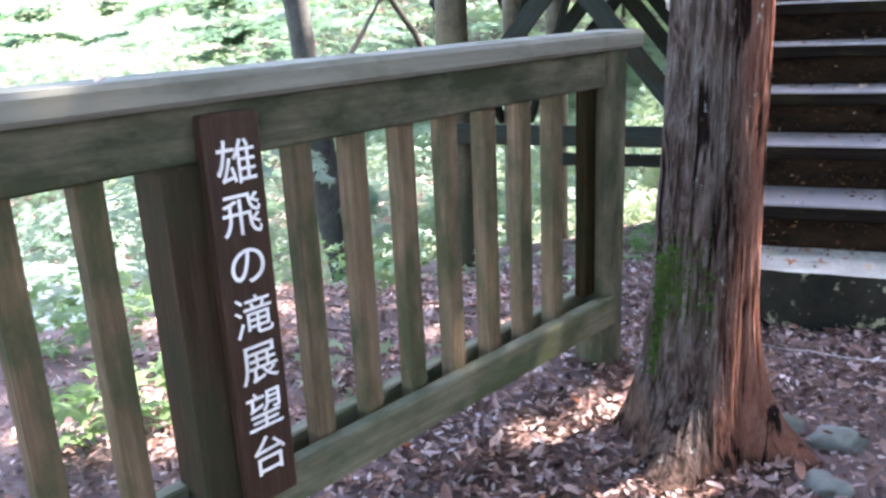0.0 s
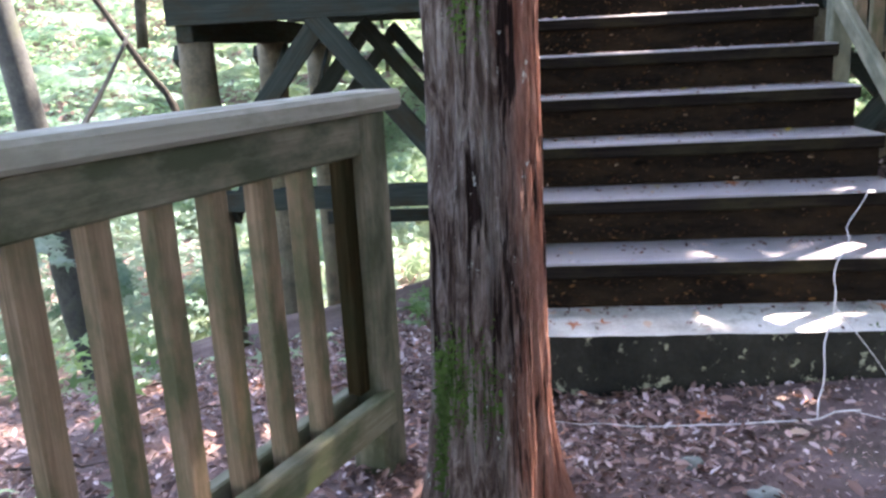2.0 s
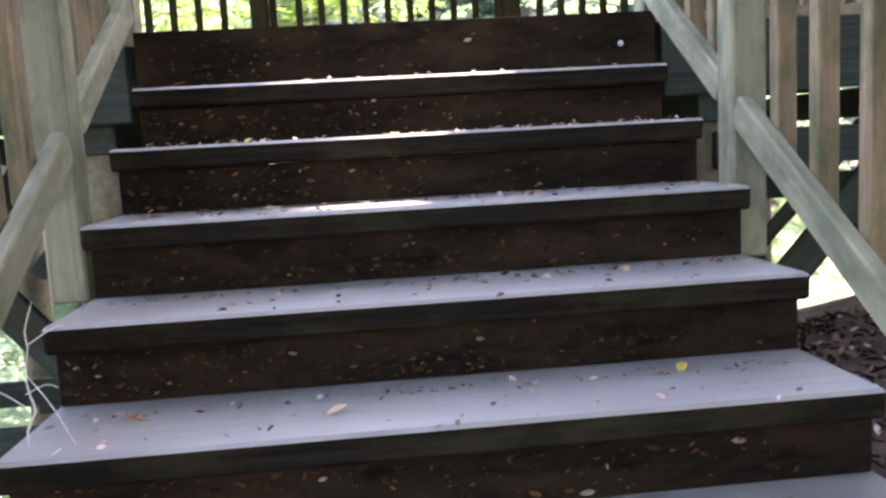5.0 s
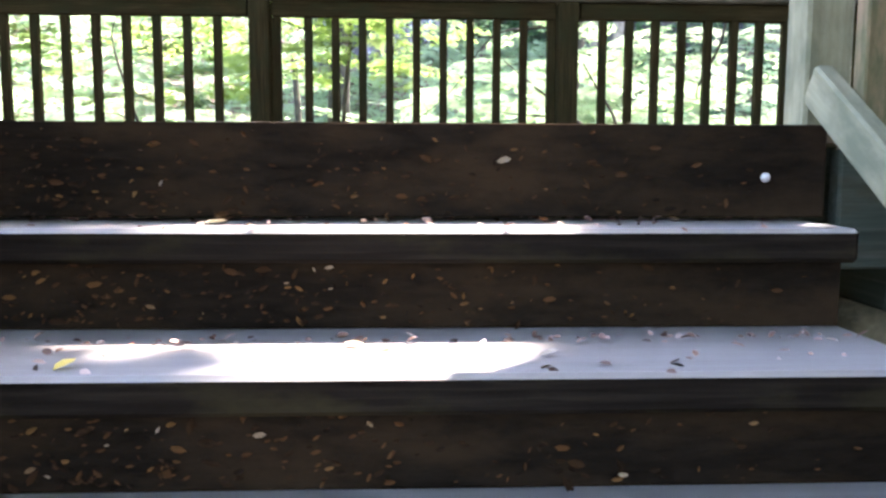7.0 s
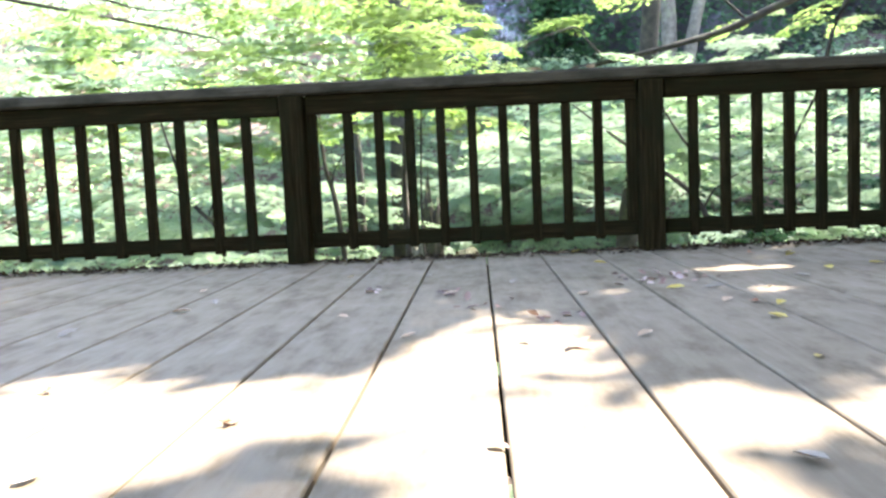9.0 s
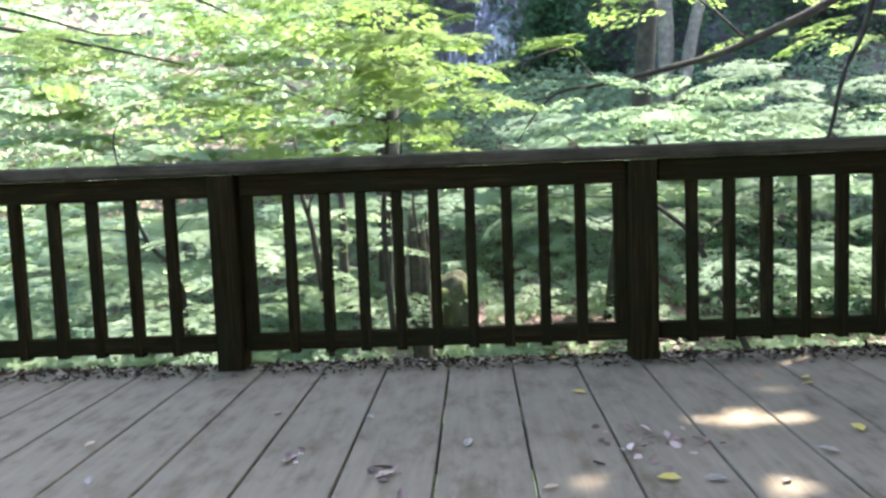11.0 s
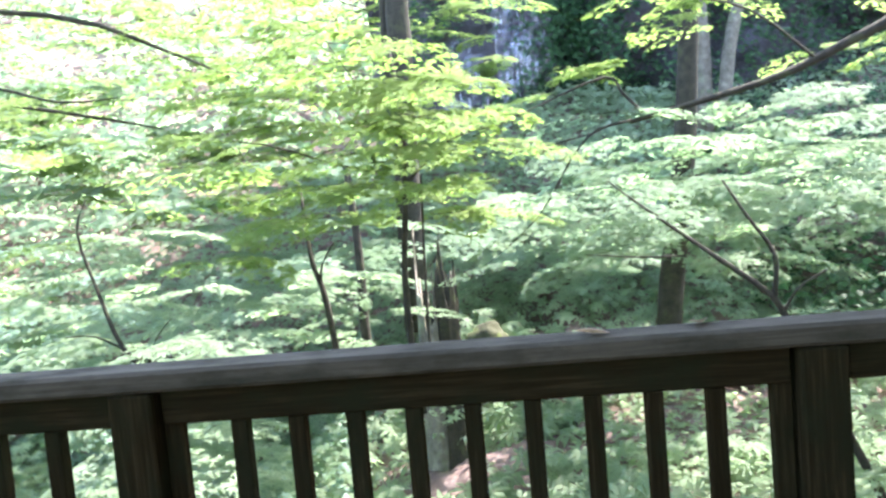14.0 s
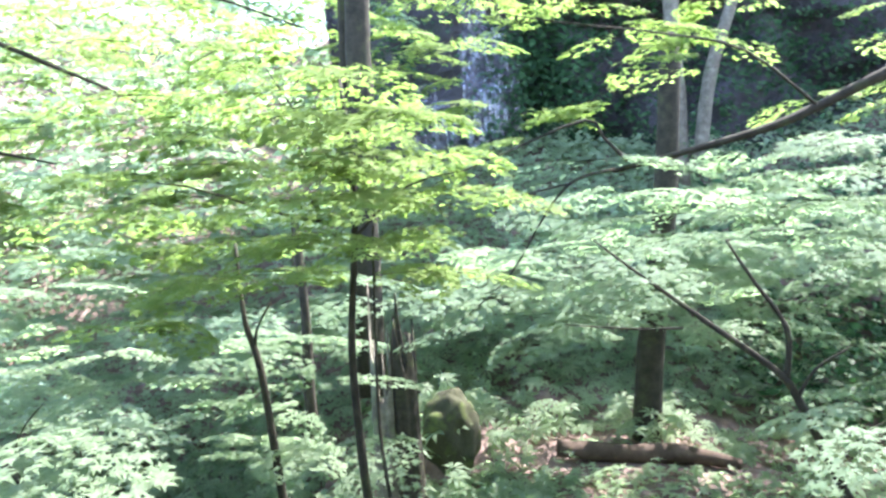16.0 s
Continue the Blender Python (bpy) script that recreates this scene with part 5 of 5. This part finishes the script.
# ---- fallen leaves ----
def litter():
    r = np.random.default_rng(21)
    n = 62000
    x, y = r.normal(-1.0, 1.25, n), r.uniform(-4.0, 2.2, n)
    keep = ~((x > -1.02) & (x < 0.95) & (y > -0.3)) & (x < 2.2) & (x > -4.6) & (np.hypot(x + 0.908, y + 1.43) > 0.24)
    bare = np.array([noise.noise(Vector((a * 0.9, b * 0.9, 2))) for a, b in zip(x, y)]) + r.uniform(-0.5, 0.6, n) > np.where(x > -0.6, 0.42, -0.15)
    keep &= bare
    p = np.array([(a, b, ground_z(a, b) + 0.006 + 0.015 * c) for a, b, c in zip(x[keep], y[keep], r.uniform(0, 1, keep.sum()))])
    leaf_mass("leaf_litter", p, r.uniform(0.024, 0.046, len(p)), curled_leaf(), LITTER, 0.55, None, "brown and pinkish fallen leaf litter on the soil", "leaf litter")
    m = 11000
    x, y = r.uniform(-0.9, 2.2, m), r.uniform(-2.8, -0.3, m)
    k = np.array([noise.noise(Vector((a * 1.7, b * 1.7, 6))) for a, b in zip(x, y)]) + r.uniform(-0.5, 0.5, m) > 0.0
    p = np.array([(a, b, ground_z(a, b) + 0.008) for a, b in zip(x[k], y[k])])
    leaf_mass("leaf_litter", p, 0.021, curled_leaf(), LITTER, 0.5, None, "crumbled brown leaf litter trodden into the path", "leaf litter")
    m = 4200
    x, y = r.uniform(1.15, 3.2, m), r.uniform(-0.8, 3.2, m)
    p = np.array([(a, b, ground_z(a, b) + 0.012) for a, b in zip(x, y)])
    leaf_mass("leaf_litter", p[:1400], 0.05, curled_leaf(), LITTER, 0.4, None, "brown fallen leaf litter on the bank beside the stairs", "leaf litter")
    leaf_mass("leaf_litter", p[1400:], 0.06, curled_leaf(), DEBRIS, 0.4, None, "dark damp leaf litter on the bank beside the stairs", "leaf litter")
    m = 420
    x, y = r.uniform(-2.0, 1.2, m), r.uniform(-2.9, -0.4, m)
    k = np.hypot(x + 0.908, y + 1.43) > 0.3
    p = np.array([(a, b, ground_z(a, b) + 0.022) for a, b in zip(x[k], y[k])])
    leaf_mass("leaf_litter", p, 0.062, curled_leaf(), LITTER, 0.4, None, "large pale dry leaves on the path", "leaf litter")
    # crumbs and bits along the treads, thicker at their back edges
    c = []
    for k in range(8):
        w = 130
        x = r.uniform(STAIR_L + 0.03, STAIR_R - 0.03, w)
        d = np.where(r.uniform(0, 1, w) < 0.6, r.uniform(0.25, 0.31, w), r.uniform(0.0, 0.3, w)) * (0.9 if k else 1)
        z = TREAD_1 + (k - 1) * RISE if k else 0.216
        yy = (k - 1) * GOING + d if k else -0.3 + d
        c += [(a, b, z + 0.004) for a, b in zip(x, yy)]
    leaf_mass("tread_debris", np.array(c), 0.022, oval_leaf(), LITTER, 0.5, None, "small dry leaf bits lying on the stair treads", "debris")
    c = []
    for k in range(9):
        w = 300 if k < 8 else 330
        x = STAIR_L + 0.03 + (STAIR_R - STAIR_L - 0.06) * r.beta(1.0, 1.7, w)
        z0 = 0.21 + (k - 1) * RISE
        z = z0 + 0.015 + (RISE - (0.09 if k < 8 else 0.02)) * r.uniform(0, 1, w) ** 1.3
        c += [(a, (k - 1) * GOING + (0.036 if k < 8 else -0.075 + 2.17 - 7 * GOING + 0.05), b) for a, b in zip(x, z) if k > 0]
    c = np.array(c)
    leaf_mass("riser_debris", c, np.where(np.arange(len(c)) % 11 == 0, 0.030, r.uniform(0.008, 0.02, len(c))), curled_leaf(), RISER_BITS, 0.9, None, "brown leaf bits stuck to the stair risers", "debris", lean=(0, -4))
    w = 3400
    p = np.stack([r.uniform(DECK_L + 0.1, DECK_R - 0.1, w), 6.20 - np.abs(r.normal(0, 0.12, w)), np.full(w, DECK_Z + 0.004)], 1)
    leaf_mass("deck_debris", p, r.uniform(0.018, 0.04, w), curled_leaf(), DEBRIS, 0.4, None, "dark dry leaf bits gathered along the deck edge", "debris")

    bits = []
    for x, y, k, w in ((0.83, 4.74, 26, 0.10), (0.99, 4.80, 14, 0.06), (-0.40, 4.74, 9, 0.03), (-0.05, 4.57, 9, 0.03), (0.33, 3.87, 10, 0.05), (0.09, 4.19, 8, 0.05)):
        bits += [(x + a, y + b, DECK_Z + 0.005) for a, b in zip(r.normal(0, w, k), r.normal(0, w, k))]
    leaf_mass("deck_debris", np.array(bits), 0.045, oval_leaf(), LITTER, 0.35, None, "small heaps of dry leaves on the deck planks", "debris")


litter()


def fallen_leaf_meshes():
    made = []
    for mat, shape in ((LEAF_YELLOW, oval_leaf()), (LEAF_TAN, oval_leaf()), (LEAF_RUST, star_leaf()), (LEAF_GREY, oval_leaf())):
        v, f = shape
        me = bpy.data.meshes.new("fallen_leaf")
        w = [(a - 0.5, b, c + 0.22 * (a - 0.5) ** 2 + 0.5 * b * b + 0.1) for a, b, c in v]
        me.from_pydata(w, [], f)
        me.materials.append(mat)
        made.append(me)
    return made


def fallen_leaves():
    kinds = fallen_leaf_meshes()
    words = ("yellow fallen leaf", "tan curled fallen leaf", "rust-coloured fallen leaf", "pale grey dry fallen leaf")
    r = np.random.default_rng(33)

    def drop(k, x, y, z, s, where):
        ob = put("fallen_leaf", kinds[k], pose(x, y, z, r.uniform(-12, 12), r.uniform(-12, 12), r.uniform(0, 360)) @ Matrix.Diagonal((s, s, s, 1)))
        tagged(ob, words[k] + " lying on " + where, "leaf", "fallen leaves")

    for k, x, y in ((1, -0.41, 4.67), (1, -0.05, 4.52), (1, 0.48, 4.39), (3, 0.75, 4.71), (0, 0.85, 4.44), (0, 1.73, 5.60), (0, 1.63, 4.88), (3, -1.04, 4.53), (1, -1.22, 4.91), (0, 0.65, 6.10), (3, 0.99, 4.43), (3, 0.22, 4.82), (1, -0.58, 5.25), (3, 1.43, 4.66), (3, -0.18, 5.17), (0, 0.70, 5.45), (0, 1.0, 3.75), (0, 1.9, 5.0), (0, 0.9, 3.2), (1, -0.42, 4.05), (1, 0.55, 3.55), (1, -0.15, 3.65), (2, 0.35, 3.4), (2, -1.0, 3.1), (2, -0.45, 2.8), (3, 0.2, 3.5), (3, 1.2, 4.4),
                    (1, 0.95, 4.1), (2, 1.05, 4.05), (0, 1.1, 4.0), (3, -1.35, 3.9), (1, -1.1, 4.3), (3, 1.6, 3.6), (0, 1.7, 5.5), (2, 1.55, 5.65), (1, -2.0, 3.4), (3, 0.6, 2.5), (1, 0.1, 2.6), (0, 1.35, 2.7), (3, -0.7, 2.5), (2, -1.5, 2.45)):
        drop(k, x, y, DECK_Z + 0.002, r.uniform(0.045, 0.085), "the deck planks")
    for k, t, x, d in ((0, 6, -0.57, 0.06), (2, 7, -0.86, 0.05), (3, 7, -0.4, 0.1), (0, 4, 0.08, 0.2), (1, 3, -0.3, 0.15), (1, 2, -0.2, 0.12), (3, 1, 0.2, 0.1), (2, 1, -0.75, 0.1), (1, 1, -0.6, 0.16), (3, 1, -0.2, 0.18),
                       (2, 2, 0.2, 0.24), (1, 5, -0.5, 0.2), (3, 5, 0.3, 0.1), (0, 3, 0.55, 0.26), (1, 4, 0.5, 0.22), (2, 3, -0.75, 0.2), (3, 6, 0.25, 0.12), (1, 6, -0.1, 0.2), (2, 7, 0.3, 0.15), (1, 7, 0.6, 0.2),
                       (1, 1, 0.62, 0.12), (3, 2, 0.65, 0.2), (0, 2, -0.15, 0.27), (2, 6, -0.8, 0.1), (1, 5, -0.85, 0.15)):
        drop(k, x, (t - 1) * GOING + d, TREAD_1 + (t - 1) * RISE + 0.002, r.uniform(0.035, 0.06), "a stair tread")
    for i in range(14):
        drop(int(r.integers(1, 4)), r.uniform(-0.85, 0.85), r.uniform(-0.28, -0.02), 0.218, r.uniform(0.04, 0.07), "the concrete step")
    for k, s, o in ((1, 0.444, 6.1), (1, 0.779, 6.14)):
        drop(k, s, o, DECK_Z + 1.087, 0.11, "the rail cap")
    drop(1, -1.872, -2.656, 1.230, 0.05, "the fence cap")
    for x, y in ((-0.54, -0.43), (0.1, -0.75), (0.35, -1.0), (-1.1, -0.95), (-1.3, -1.3), (-0.2, -0.62), (0.6, -0.8), (-0.62, -2.05), (-0.8, -2.2), (-1.1, -2.1), (-0.45, -1.95), (-1.3, -2.4), (-0.3, -1.5), (-0.05, -1.6), (-0.7, -0.9), (0.2, -0.5), (-1.0, -2.45), (-2.2, -1.3), (-2.5, -0.8), (-2.0, -0.4)):
        drop(int(r.integers(1, 3)), x, y, ground_z(x, y) + 0.012, 0.07, "the path")


fallen_leaves()


# ---- dry twigs ----
def twig(name, pts, r0, label, shoots=(), mat=TWIG):
    t = thing(name, pts[0], label, "twig")
    fine = []
    for a, b in zip(pts, pts[1:]):
        for q in (0, 1 / 3, 2 / 3):
            p = Vector(a).lerp(Vector(b), q)
            n = noise.noise_vector(p * 17) * 0.03
            fine.append(p + (Vector((n.x, n.y, n.z * 0.3)) if fine else Vector()))
    pts = fine + [Vector(pts[-1])]
    part("stem", tube(pts, [r0 * (1 - 0.6 * i / (len(pts) - 1)) for i in range(len(pts))], 6, 0.3, 2, 2), mat, t, smooth=True)
    for s in shoots:
        part("shoot", tube(s, [r0 * 0.55, r0 * 0.4, r0 * 0.25][:len(s)], 5, 0.3, 3), mat, t, smooth=True)


twig("dry_twig", [(0.20, -0.64, 0.01), (0.25, -0.55, 0.17), (0.32, -0.40, 0.39), (0.345, -0.37, 0.50), (0.40, -0.32, 0.62), (0.47, -0.28, 0.77)], 0.0038, "pale bare twig standing against the concrete step",
     (((0.31, -0.42, 0.36), (0.42, -0.52, 0.2), (0.5, -0.6, 0.06)),))
twig("dry_twig", [(0.36, -0.60, 0.02), (0.10, -0.68, 0.02), (-0.2, -0.72, 0.025), (-0.55, -0.70, 0.02), (-0.77, -0.69, 0.03)], 0.0035, "thin pale twig lying across the path",
     (((0.33, -0.6, 0.02), (0.45, -0.75, 0.03), (0.5, -0.9, 0.02)),))
twig("dry_twig", [(-0.94, 0.72, 0.845), (-0.945, 0.735, 0.95), (-0.93, 0.74, 1.05), (-0.915, 0.75, 1.15)], 0.003, "small forked pale twig on a tread",
     (((-0.94, 0.735, 1.0), (-0.89, 0.725, 0.93), (-0.84, 0.70, 0.85)), ((-0.945, 0.73, 0.93), (-0.99, 0.72, 0.97), (-1.02, 0.71, 0.98)), ((-0.93, 0.74, 1.06), (-0.88, 0.735, 1.09), (-0.85, 0.73, 1.10)),
      ((-0.944, 0.735, 0.955), (-0.90, 0.73, 0.975), (-0.87, 0.72, 0.97))))

_r = np.random.default_rng(52)
for _x, _y, _l, _a in ((-1.05, -1.62, 0.30, 62), (-1.22, -1.5, 0.22, 50), (-0.95, -2.0, 0.2, 20), (-0.35, -1.75, 0.16, 40), (-1.5, -1.75, 0.24, 75), (-2.4, -1.0, 0.4, 10), (-2.7, -0.6, 0.35, 160), (-2.1, -0.5, 0.3, 30),
                       (-3.0, -1.3, 0.45, 120), (-2.5, 0.1, 0.3, 70), (-0.1, -1.2, 0.25, 100), (0.3, -1.35, 0.2, 140)):
    _c, _s = math.cos(radians(_a)) * _l / 2, math.sin(radians(_a)) * _l / 2
    _q = [(_x + k * _c + 0.02 * _r.normal(), _y + k * _s + 0.02 * _r.normal()) for k in (-1, -0.3, 0.4, 1)]
    twig("dry_twig", [(a, b, ground_z(a, b) + 0.028) for a, b in _q], _r.uniform(0.004, 0.007), "thin brown stick lying in the leaf litter", mat=DEADWOOD)
twig("fallen_branch", [(1.08, 0.62, ground_z(1.08, 0.62) + 0.03), (1.2, 0.3, ground_z(1.2, 0.3) + 0.03), (1.3, -0.1, ground_z(1.3, -0.1) + 0.02)], 0.03, "thin brown fallen branch on the bank beside the stairs")

# moss at the end of the concrete step
_r = np.random.default_rng(41)
leaf_mass("moss_clump", np.stack([_r.normal(0.80, 0.09, 900), _r.normal(-0.27, 0.04, 900), 0.2 + np.abs(_r.normal(0, 0.018, 900))], 1), 0.02, blade_leaf(), MOSS, 0.9, None, "bright green moss on the end of the concrete step", "moss")
